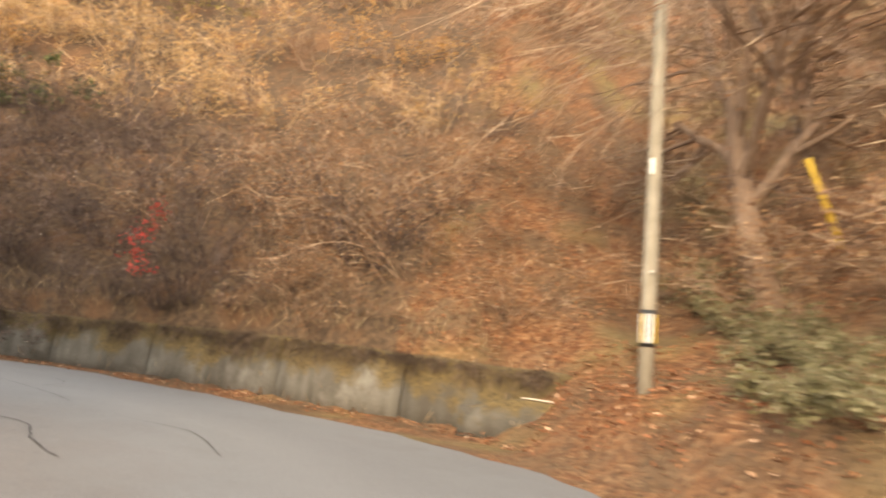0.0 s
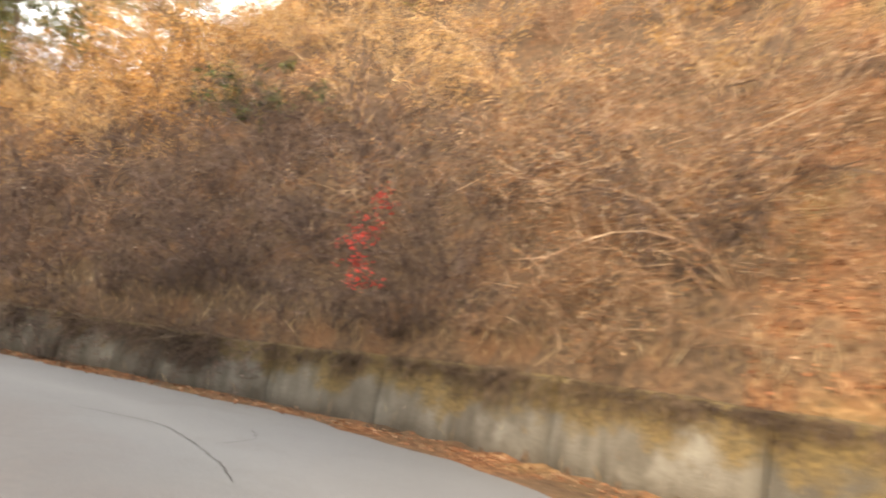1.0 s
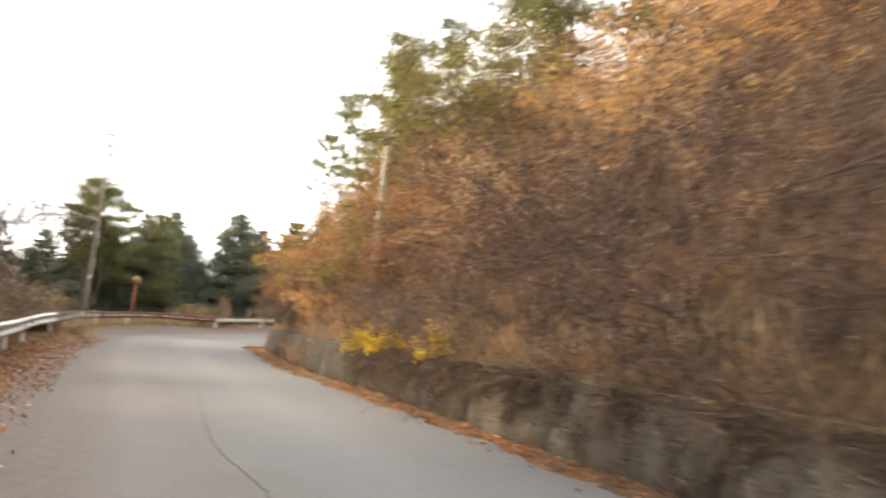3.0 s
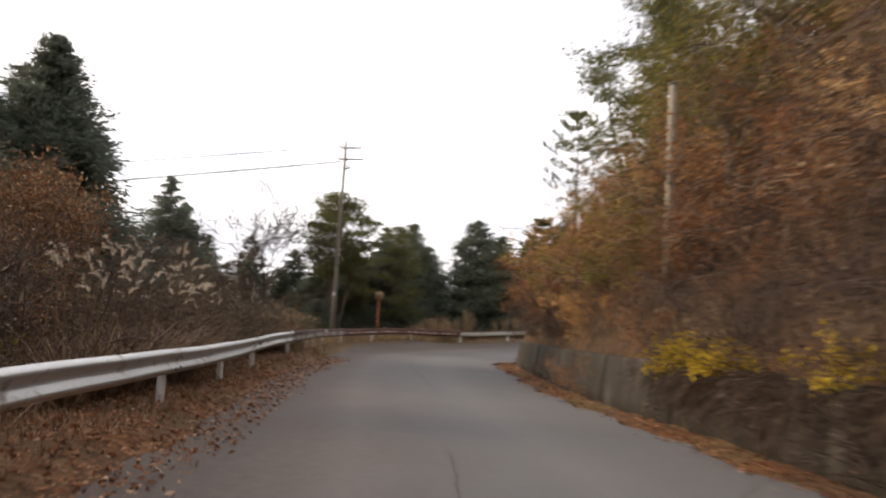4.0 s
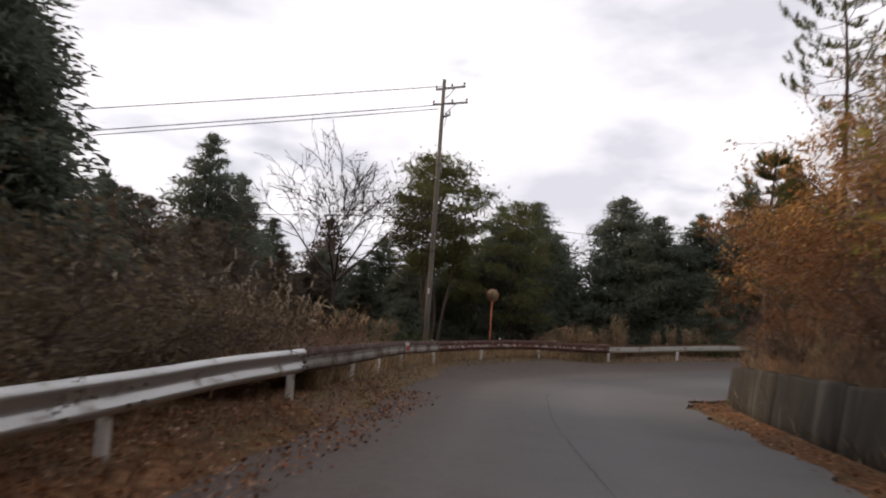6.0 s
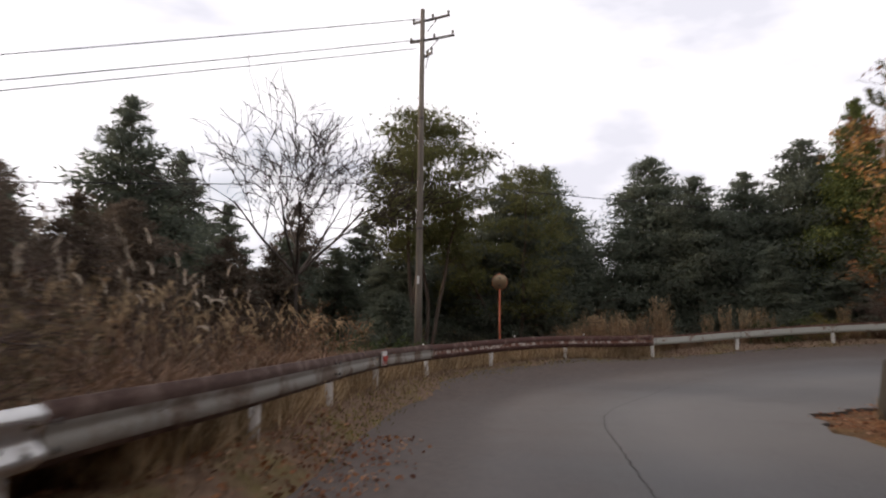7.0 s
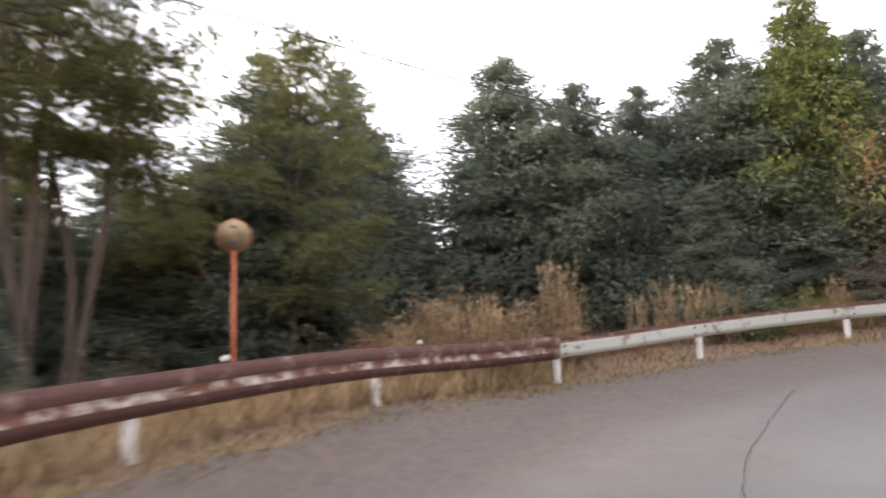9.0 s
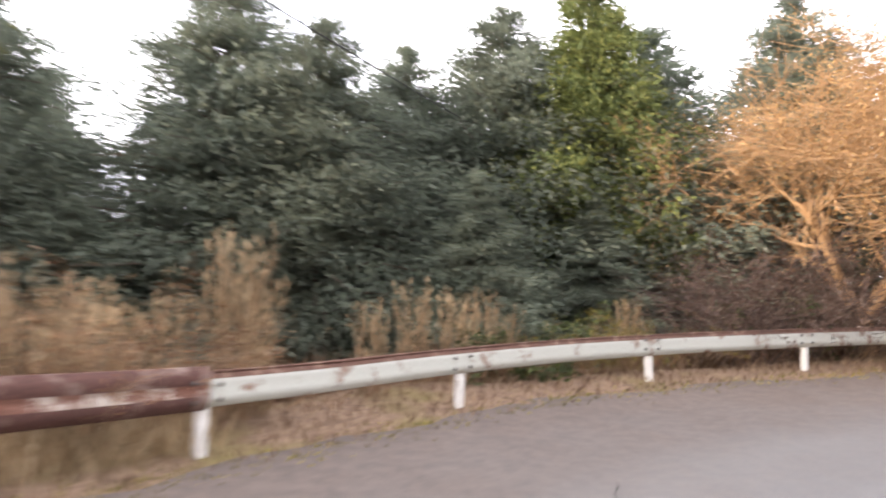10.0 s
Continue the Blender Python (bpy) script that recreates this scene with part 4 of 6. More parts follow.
def small_poles():
    # marked pole at the end of the wall
    x, y = 2.42, 15.75
    zb = on_ground(x, y)
    g = new("utility_pole")
    g.matrix_basis = pose(x, y, 0, 0, -2.5, 0)
    tagged(g, "pale concrete pole with a black and white marker band", "utility pole", "utility poles")
    part("pole", tube_mesh("pole", [(0, 0, zb - 0.5), (0, 0, 3), (0, 0, 6), (0, 0, 10)], [0.113, 0.108, 0.10, 0.085], M["pole"], 16), g)
    zc = 2.08
    part("band", tube_mesh("band", [(0, 0, zc - 0.27), (0, 0, zc + 0.27)], 0.113, M["black"], 20), g, "black marker band")
    for k in range(10):
        a = math.radians(36 * k)
        mt = M["white"] if k % 3 else M["yellow"]
        part("marker_strip", bm_mesh("marker_strip", box_bm((0.008, 0.03, 0.42), (0.115, 0, 0), 0.002), mt), g, "reflective strip" if k == 0 else "", pose(0, 0, zc, 0, 0, math.degrees(a)))
    part("plate", bm_mesh("plate", box_bm((0.045, 0.012, 0.24), (-0.05, -0.106, 4.5), 0.003), M["white"]), g, "narrow white plate")
    part("bolt", tube_mesh("bolt", [(0, 0, 0), (0, -0.2, 0)], 0.018, M["ceramic"], 6), g, m=pose(0, 0, 2.9))
    # its guy wire with a yellow guard
    gx_, gy_ = 5.9, 17.6
    gz = on_ground(gx_, gy_)
    w = new("guy_wire")
    tagged(w, "steel guy wire with a yellow plastic guard sleeve", "guy wire")
    a, b = np.array([x, y, 9.6]), np.array([gx_, gy_, gz - 0.1])
    part("cable", tube_mesh("cable", [a, b], 0.012, M["dark_metal"], 6), w)
    t0 = b + (a - b) * 0.08
    t1 = b + (a - b) * 0.30
    part("guard", tube_mesh("guard", [t0, (t0 + t1) / 2, t1], [0.05, 0.05, 0.045], M["yellow"], 10), w, "yellow plastic sleeve")
    # pole rising out of the thicket on the bank
    x, y = -29.37, 19.28
    g = new("utility_pole")
    g.matrix_basis = pose(x, y, 0, 0, 0, 0)
    tagged(g, "slim pale pole rising out of the thicket", "utility pole", "utility poles")
    zb = on_ground(x, y)
    part("pole", tube_mesh("pole", [(0, 0, zb - 0.5), (0, 0, 4), (0, 0, 6.75)], [0.115, 0.10, 0.085], M["pole"], 12), g)
    part("cap", tube_mesh("cap", [(0, 0, 6.75), (0, 0, 6.80), (0, 0, 6.83)], [0.09, 0.09, 0.03], M["dark_metal"], 12), g)
    for k in range(6):
        part("step_bolt", tube_mesh("step_bolt", [(0, 0, 0), (0.22, 0, 0)], 0.01, M["dark_metal"], 6), g, m=pose(0, 0, 3.6 + 0.5 * k, 0, 0, 0 if k % 2 else 180))


small_poles()


def cable(a, b, sag, r=0.018):
    a, b = np.array(a, float), np.array(b, float)
    t = np.linspace(0, 1, 28)
    P = a + (b - a) * t[:, None]
    P[:, 2] -= sag * 4 * t * (1 - t)
    c = new("overhead_line", tube_mesh("overhead_line", P, r, M["wire"], 5))
    tagged(c, "thin dark overhead power line strung between poles", "power line", "overhead lines")


for z1, off in ((11.4, -0.3), (10.5, -0.55), (10.4, 0.6)):
    cable((-54.3 + 0.8 * off, 8.5 + 0.5 * off, z1), (-54.3 + 18.0 + 0.8 * off, 8.5 - 30.0 + 0.5 * off, z1 - 8.6), 0.15)
cable((-54.3, 8.45, 5.95), (-29.0, -7.6, 1.9), 0.3, 0.013)
cable((-54.3, 8.75, 5.95), (-91.0, 55.5, 9.4), 0.6, 0.013)

# pale stick lying on the ledge
stick = new("fallen_stick", tube_mesh("fallen_stick", [(0.62, 17.84, 0.745), (0.9, 17.76, 0.75), (1.15, 17.74, 0.742), (1.38, 17.66, 0.75)], [0.012, 0.018, 0.016, 0.008], M["stick"], 6))
tagged(stick, "pale bleached stick lying on the concrete ledge", "stick")

# ---- plants ----
def twig_shrub(seed, h=2.6, w=1.6, stems=16, twigs=170, leaves=700, leaf=0.07, lean=0.6, mats=None, cluster=0.16):
    """A many-stemmed shrub: arching stems, twigs, fine twigs and small leaves."""
    rng = np.random.default_rng(seed)
    n = 6
    az = rng.random(stems) * 2 * np.pi
    out = np.stack([np.cos(az), np.sin(az), 0 * az], 1)
    base = out * (rng.random(stems) * 0.28 * w)[:, None]
    tilt = lean * (0.25 + rng.random(stems))
    d = unit(out * tilt[:, None] + np.array([0, 0, 1.0]))
    L = h * (0.65 + 0.5 * rng.random(stems))
    pts = [base]
    for k in range(n):
        d = unit(d + rng.normal(0, 0.16, d.shape) + out * 0.07 * w - np.array([0, 0, 0.045 * k]))
        pts.append(pts[-1] + d * (L / n)[:, None])
    S = np.stack(pts, 1)                              # stems, n + 1, 3
    r0 = (0.008 + 0.009 * rng.random(stems)) * min(1.0, h / 2.5)
    P0, P1 = S[:, :-1].reshape(-1, 3), S[:, 1:].reshape(-1, 3)
    rr = (r0[:, None] * np.linspace(1, 0.3, n + 1)[None])
    parts_ = [bars(P0, P1, rr[:, :-1].ravel(), rr[:, 1:].ravel())]
    # twigs
    i, k = rng.integers(0, stems, twigs), rng.random(twigs) ** 0.7 * (n - 0.01)
    ki = k.astype(int)
    C = S[i, ki] + (S[i, ki + 1] - S[i, ki]) * (k - ki)[:, None]
    D = unit(unit(S[i, ki + 1] - S[i, ki]) * 0.6 + rand_dirs(rng, twigs) * 0.9 + np.array([0, 0, 0.15]))
    TL = h * (0.10 + 0.16 * rng.random(twigs))
    mid = C + D * (TL * 0.55)[:, None]
    D2 = unit(D + rng.normal(0, 0.3, D.shape))
    tip = mid + D2 * (TL * 0.5)[:, None]
    parts_.append(bars(C, mid, 0.0065 * min(1.0, h / 2.5) ** 0.5, 0.004 * min(1.0, h / 2.5) ** 0.5))
    parts_.append(blades(mid, tip - mid, rand_dirs(rng, twigs), np.linalg.norm(tip - mid, axis=1), 0.009))
    # fine twigs
    m = int(twigs * 2.2)
    j = rng.integers(0, twigs, m)
    f = rng.random(m)[:, None]
    C2 = np.where(f < 0.5, C[j] + (mid[j] - C[j]) * f * 2, mid[j] + (tip[j] - mid[j]) * (f * 2 - 1))
    D3 = unit(D[j] + rand_dirs(rng, m) * 0.9)
    tip2 = C2 + D3 * (h * (0.05 + 0.09 * rng.random(m)))[:, None]
    parts_.append(blades(C2, tip2 - C2, rand_dirs(rng, m), np.linalg.norm(tip2 - C2, axis=1), 0.007))
    V, F = joined(*parts_)
    wood = np.concatenate(F)
    # leaves sit round the twig tips
    q = rng.integers(0, m, leaves)
    LC = tip2[q] + rng.normal(0, cluster * 0.35, (leaves, 3)) - D3[q] * (rng.random(leaves) * 0.12)[:, None]
    LV, LF = blades(LC, unit(rand_dirs(rng, leaves) + np.array([0, 0, -0.25])), rand_dirs(rng, leaves), leaf * (0.6 + 0.8 * rng.random(leaves)), leaf * (0.45 + 0.4 * rng.random(leaves)))
    return (V, wood), (LV, LF), mats


def plant(name, built, at, turn=0.0, size=1.0, tilt=(0, 0), names=("branchwork", "foliage")):
    """Stems and leaves as two parts under one thing."""
    (V, W), (LV, LF), mats = built
    g = new(name)
    g.matrix_basis = pose(*at, tilt[0], tilt[1], turn) @ Matrix.Scale(size, 4)
    part(names[0], mesh_of(names[0], V, [W], [mats[0]]), g)
    if len(LV):
        tip = part(names[1], mesh_of(names[1], LV, [LF], [mats[1]]), g)
        if names[1] == "seed_head":
            tip["kind"] = "stuff"
    return g


def put(ob, at, turn=0.0, size=1.0, tilt=(0, 0)):
    c = copy_thing(ob, pose(*at))
    c.matrix_basis = pose(*at, tilt[0], tilt[1], turn) @ Matrix.Scale(size, 4)
    return c


class Kind:
    """Plants of one kind: a few built once, then copied."""

    def __init__(self, name, label, category, group, builds, names=("branchwork", "foliage")):
        self.name, self.label, self.category, self.group, self.builds, self.names = name, label, category, group, builds, names
        self.first = [None] * len(builds)
        self.count = 0

    def add(self, at, turn, size, tilt=(0, 0), which=None):
        k = self.count % len(self.builds) if which is None else which
        self.count += 1
        if self.first[k] is None:
            ob = plant(self.name, self.builds[k], at, turn, size, tilt, self.names)
            tagged(ob, self.label, self.category, self.group)
            self.first[k] = ob
            return ob
        return put(self.first[k], at, turn, size, tilt)


tan = Kind("dry_shrub", "tangled dry shrub of tan twigs and brown leaves on the bank", "shrub", "brown shrubs on the bank",
           [twig_shrub(10 + k, 2.5, 1.7, 18, 260, 1500, 0.052, 0.65, (M["twig_tan"], M["leaf_tan"])) for k in range(5)])
umber = Kind("thicket_shrub", "dense purple-brown leafless thicket of fine twigs", "shrub", "dark thicket shrubs",
             [twig_shrub(30 + k, 2.7, 1.7, 22, 300, 1150, 0.046, 0.6, (M["twig_umber"], M["leaf_umber"])) for k in range(5)])
gold = Kind("golden_shrub", "shrub with thick golden-orange autumn leaves on the bank", "shrub", "golden shrubs on the bank",
            [twig_shrub(50 + k, 2.5, 1.8, 15, 190, 2800, 0.060, 0.6, (M["twig_tan"], M["leaf_gold"])) for k in range(4)])
straw = Kind("pale_shrub", "pale golden shrub of dry straw-coloured twigs on the upper bank", "shrub", "pale shrubs on the upper bank",
             [twig_shrub(110 + k, 2.5, 1.8, 18, 220, 2300, 0.056, 0.6, (M["twig_straw"], M["leaf_straw"])) for k in range(4)])
rusty = Kind("rust_shrub", "shrub with rust-brown withered leaves overhanging the wall", "shrub", "rust-brown shrubs on the bank",
             [twig_shrub(160 + k, 2.5, 1.9, 16, 200, 2700, 0.058, 0.65, (M["twig_tan"], M["leaf_rust"])) for k in range(4)])
olive = Kind("olive_shrub", "leafy shrub turning olive and yellow-green", "shrub", "olive shrubs on the bank",
             [twig_shrub(70 + k, 2.4, 1.7, 14, 170, 2600, 0.062, 0.6, (M["twig_tan"], M["leaf_olive"])) for k in range(3)])
yellow = Kind("yellow_plant", "small bright yellow leafy plant on the wall top", "plant", "yellow plants",
              [twig_shrub(80 + k, 0.8, 0.9, 9, 60, 500, 0.08, 0.9, (M["twig_tan"], M["leaf_yellow"])) for k in range(2)])
dun = Kind("dun_bush", "soft dun-brown bush of fine dry leaves behind the rail", "bush", "dun bushes behind the rail",
           [twig_shrub(170 + k, 2.3, 2.0, 18, 240, 3600, 0.050, 0.65, (M["twig_umber"], M["leaf_dun"])) for k in range(3)])
red = Kind("red_shrub", "slender shrub with bright red autumn leaves", "shrub", "red shrubs",
           [twig_shrub(90, 1.9, 0.22, 3, 44, 300, 0.07, 0.07, (M["twig_umber"], M["leaf_red"]))])
green = Kind("evergreen_bush", "rounded dark evergreen bush with small leaves", "bush", "evergreen bushes",
             [twig_shrub(95 + k, 1.8, 1.8, 14, 130, 2400, 0.10, 0.8, (M["twig_umber"], M["leaf_green"])) for k in range(3)])

prng = np.random.default_rng(21)


def bank_kind(x, d, z):
    """Which shrub grows at a place on the bank: stands of one kind, with strays."""
    r = prng.random()
    s = 0.5 + 0.5 * math.sin(x * 0.55 + 1.1) * math.cos(d * 0.6 + x * 0.21)
    if x > -1.5:
        return tan if r < 0.7 else umber
    if d > 5.4:
        return straw if r < 0.5 else (gold if r < 0.74 else (olive if r < 0.80 else tan))
    if -21 < x < -5.8 and d < 6.2:
        return umber if r < 0.9 else tan
    if -24 < x <= -21:
        return (gold if r < 0.35 else (straw if r < 0.5 else tan)) if d > 1.5 and r < 0.75 else umber
    if (-28.5 < x <= -24 and d < 2.2) or (x <= -24 and d < 1.1):
        return umber if r < 0.4 else (rusty if r < 0.85 else gold)
    if -27.5 < x <= -24:
        return gold if r < 0.45 and d > 1.2 else (umber if r < 0.85 else tan)
    if x <= -38:
        return gold if r < 0.7 else (rusty if r < 0.9 else olive)
    if x <= -33 and d > 2.4:
        return olive if r < 0.6 else (rusty if r < 0.8 else straw)
    if x <= -27.5:
        return (olive if s > 0.72 else (gold if r < 0.25 else rusty)) if r < 0.78 else (umber if r < 0.92 else straw)
    return tan if r < 0.66 else (umber if r < 0.97 else olive)


foot_pts, foot_s = spline(FOOT, 0.25)
foot_t = unit(np.gradient(foot_pts, axis=0))
foot_n = np.stack([foot_t[:, 1], -foot_t[:, 0]], 1)  # into the hill
s_lo = foot_s[np.argmin(np.hypot(foot_pts[:, 0] - 4.2, foot_pts[:, 1] - 11.5))]
s_hi = foot_s[np.argmin(np.hypot(foot_pts[:, 0] + 49.2, foot_pts[:, 1] - 24.0))]
for row, d in enumerate([0.62, 1.7, 2.9, 4.2, 5.7, 7.4, 9.4, 11.8, 14.8]):
    step = (1.08 if row < 2 else 1.46) + 0.15 * row
    s = s_lo + 0.6 * (row % 2)
    while s < s_hi:
        k = int(np.argmin(np.abs(foot_s - s - prng.normal(0, 0.25))))
        dd = d + prng.normal(0, 0.28)
        x, y = foot_pts[k] + foot_n[k] * dd
        s += step
        open_slope = x > -1.8 and dd < (1.5 if x < 1.0 else 3.2)
        if open_slope or (x > -1.5 and prng.random() < 0.2) or y < 9 or x < -45.6 or (row > 7 and x < -24):
            continue
        kind = bank_kind(x, dd, 0)
        z = on_ground(x, y)
        lean_out = (24 if x > -24 else (14 if x > -30 or x < -41 else 17)) if row == 0 else (15 if row == 1 else 8)
        n = foot_n[k]
        size = ((0.72 if x > -24 else (0.55 if x > -30 or x < -41 else 0.58)) if row == 0 else (1.06 if row < 6 else 1.36)) * (0.8 + 0.45 * prng.random())
        kind.add((x, y, z - 0.08), 360 * prng.random(), size, (lean_out * n[1] + prng.normal(0, 6), -lean_out * n[0] + prng.normal(0, 6)))


# tall growth on the ridge
for k, (x, y, sz) in enumerate(((-22.0, 26.0, 1.4), (-20.6, 24.6, 1.4), (-19.6, 25.6, 1.5), (-22.8, 26.9, 1.4), (-21.2, 27.4, 1.5), (-23.8, 27.8, 1.4), (-18.2, 24.4, 1.3), (-19.0, 23.2, 1.2), (-24.6, 29.4, 1.5), (-20.2, 26.4, 1.5), (-22.4, 25.0, 1.1), (-21.2, 23.8, 1.0), (-18.6, 26.6, 1.4))):
    (straw, tan, gold, straw)[k % 4].add((x, y, on_ground(x, y) - 0.1), 83 * k, sz)


def ground_at(x, y, sink=0.05):
    return (x, y, on_ground(x, y) - sink)


red.add((-7.6, 18.95, 2.0), 30, 0.85, (4, 2))
for x, y in ((-25.9, 18.75), (-26.5, 18.85), (-24.9, 19.0), (-23.2, 19.4), (-22.2, 19.5), (-27.4, 18.9)):
    yellow.add((x, y, 0.9 + 0.1 * prng.random()), 360 * prng.random(), 0.6 + 0.4 * prng.random(), (14, 0))
for x, y, sz in ((-16, 25.2, 1.2),):
    green.add(ground_at(x, y), 40, sz)


# ---- conifers ----
def cedar(seed, H=9.0, R=3.2, low=0.10, limbs=200, mats=None, clumps=4, per=34, fine=1.0, blunt=0.50, point=1.0):
    """A conical tree: limbs hung with tufted clumps of sprays, blunt at the top and open between the clumps."""
    rng = np.random.default_rng(seed)
    grid = np.linspace(low, 0.985, 200)
    prof = np.clip((1 - grid) / blunt, 0, 1) ** (0.88 * point) * (0.80 + 0.20 * smooth(low, low + 0.2, grid))
    chance = np.cumsum(prof + 0.16)
    f = np.interp((np.arange(limbs) + rng.random(limbs)) / limbs, chance / chance[-1], grid)
    z = f * H
    az = np.arange(limbs) * 2.39996 + rng.normal(0, 0.4, limbs)
    tier = 0.92 + 0.07 * np.sin(3 * az + seed + 7 * f) + 0.07 * np.sin(f * 29 + 2 * az + seed) + 0.04 * np.sin(5 * az - f * 17)
    L = R * np.interp(f, grid, prof) * tier * (0.80 + 0.28 * rng.random(limbs)) + 0.06
    out = np.stack([np.cos(az), np.sin(az), 0 * az], 1)
    base = np.stack([0 * z, 0 * z, z], 1)
    rise = 0.42 * f ** 2 - 0.12 + rng.normal(0, 0.14, limbs)
    tip = base + out * L[:, None] + np.array([0, 0, 1.0]) * (L * rise)[:, None]
    tip[:, 2] = np.minimum(tip[:, 2], H * 0.98)
    midp = (base + tip) / 2 + np.array([0, 0, 1.0]) * (L * 0.08)[:, None]
    T = np.linspace(0, H * 0.97, 9)
    tr = np.stack([0.03 * np.sin(T), 0.03 * np.cos(T * 1.3), T - 0.4], 1)
    tr[-1, 2] = H * 0.97
    tv, tq, _ = tube(tr, np.linspace(0.024 * H ** 0.9, 0.012, 9), 7)
    V, F = joined((tv, tq), bars(base, midp, 0.020 * np.sqrt(L), 0.014 * np.sqrt(L)), bars(midp, tip, 0.014 * np.sqrt(L), 0.004))
    wood = np.concatenate(F)
    # tufted clumps, from the middle of each limb to its end
    n = limbs * clumps
    i = np.repeat(np.arange(limbs), clumps)
    u = np.tile(np.linspace(0.42, 1.0, clumps), limbs) + rng.normal(0, 0.05, n)
    side = np.stack([-out[i, 1], out[i, 0], 0 * u], 1)
    C = base[i] + (tip[i] - base[i]) * u[:, None] + side * (rng.normal(0, 0.13, n) * L[i])[:, None] + np.array([0, 0, 1.0]) * (0.06 * L[i] * np.sin(u * 3.1))[:, None]
    size = np.minimum(0.10 + 0.105 * L[i], 0.40) * (0.7 + 0.6 * rng.random(n))
    j = np.repeat(np.arange(n), per)
    m = len(j)
    off = rng.normal(0, 1.0, (m, 3)) * np.array([1.0, 1.0, 0.42])
    off *= np.minimum(1.0, 1.9 / (np.linalg.norm(off, axis=1) + 1e-6))[:, None]
    P = C[j] + off * size[j][:, None]
    D = unit(out[i][j] * 0.75 + unit(off) * 0.55 + rng.normal(0, 0.4, (m, 3)) + np.array([0, 0, 1.0]) * (0.9 * f[i][j] ** 3 - 0.45)[:, None])
    grown = np.minimum(1.0, 0.55 + 1.3 * (1 - f[i][j])) * fine
    LV, LF = slivers(P, D, rand_dirs(rng, m), (0.09 + 0.13 * rng.random(m)) * grown, (0.036 + 0.032 * rng.random(m)) * grown)
    # the close shaded growth inside the crown
    q = rng.integers(0, limbs, limbs * 16)
    uq = 0.12 + 0.62 * rng.random(len(q))
    Pq = base[q] + (tip[q] - base[q]) * uq[:, None] + rng.normal(0, 1.0, (len(q), 3)) * (0.14 * L[q])[:, None]
    iv, it = slivers(Pq, rand_dirs(rng, len(q)), rand_dirs(rng, len(q)), np.minimum(0.30, 0.12 + 0.16 * L[q]) * (0.7 + 0.6 * rng.random(len(q))), np.minimum(0.14, 0.05 + 0.07 * L[q]))
    LV, LF = np.concatenate([LV, iv]), np.concatenate([LF, it + len(LV)])
    k = 90
    Ck = np.stack([rng.normal(0, 0.07, k), rng.normal(0, 0.07, k), H * (0.93 + 0.06 * rng.random(k))], 1)
    tv, tq = slivers(Ck, unit(np.stack([rng.normal(0, 0.5, k), rng.normal(0, 0.5, k), 0.8 + 0 * Ck[:, 0]], 1)), rand_dirs(rng, k), 0.2 * fine, 0.05 * fine)
    return (V, wood), (np.concatenate([LV, tv]), np.concatenate([LF, tq + len(LV)])), mats


cedar_mats = (M["bark_cedar"], M["leaf_cedar"])
near_cedars = Kind("cedar_tree", "tall grey-green cedar tree with drooping sprays behind the guard rail", "conifer tree", "cedar trees beyond the rail",
                   [cedar(1, 9, 3.1, 0.06, 270, cedar_mats, 4, 56, 1.1, 0.66, 0.9), cedar(2, 9, 3.0, 0.06, 260, cedar_mats, 4, 56, 1.1, 0.62, 0.9), cedar(3, 9, 3.2, 0.07, 270, cedar_mats, 4, 56, 1.1, 0.7, 0.9)], ("trunk", "crown"))
cedars = Kind("cedar_tree", "dark green conical cedar tree standing beyond the guard rail", "conifer tree", "cedar trees beyond the rail",
              [cedar(11, 9, 3.2, 0.05, 190, cedar_mats, 4, 52, 1.15, 0.84, 1.1), cedar(12, 9, 2.9, 0.05, 185, cedar_mats, 4, 52, 1.15, 0.92, 1.1),
               cedar(13, 9, 3.3, 0.05, 195, cedar_mats, 4, 52, 1.15, 0.8, 1.1), cedar(4, 9, 3.0, 0.06, 185, cedar_mats, 4, 52, 1.15, 0.88, 1.1)], ("trunk", "crown"))
far_cedars = Kind("cedar_tree", "dark green cedar tree beyond the road, some added unseen for shade", "conifer tree", "cedar trees in the wood",
                  [cedar(5, 9, 3.1, 0.05, 170, cedar_mats, 3, 26, 1.9, 0.9, 1.1), cedar(6, 9, 3.3, 0.05, 175, cedar_mats, 3, 26, 1.9, 0.85, 1.1)], ("trunk", "crown"))
lit_cedars = Kind("cypress_tree", "yellow-green conical cypress tree beyond the guard rail", "conifer tree", "cypress trees",
                  [cedar(7, 9, 2.9, 0.22, 215, (M["bark_cedar"], M["leaf_cedar_lit"]), 4, 66, 1.0, 0.62)], ("trunk", "crown"))
brown_cedars = Kind("browned_cedar", "small cedar tree with browned foliage behind the dry grass", "conifer tree", "browned cedar trees",
                    [cedar(8, 9, 3.6, 0.05, 180, (M["bark_cedar"], M["leaf_cedar_brown"]), 4, 40, 1.2, 0.75), cedar(9, 9, 3.9, 0.05, 180, (M["bark_cedar"], M["leaf_cedar_brown"]), 4, 40, 1.2, 0.65)], ("trunk", "crown"))


def cedar_to(x, y, tip_z, kind=cedars, width=1.0, which=None):
    z = on_ground(x, y)
    sc = (tip_z - z) / 9.0
    ob = kind.add((x, y, z), 360 * prng.random(), sc, (prng.normal(0, 1), prng.normal(0, 1)), which)
    ob.scale = (sc * width, sc * width, sc)
    return ob


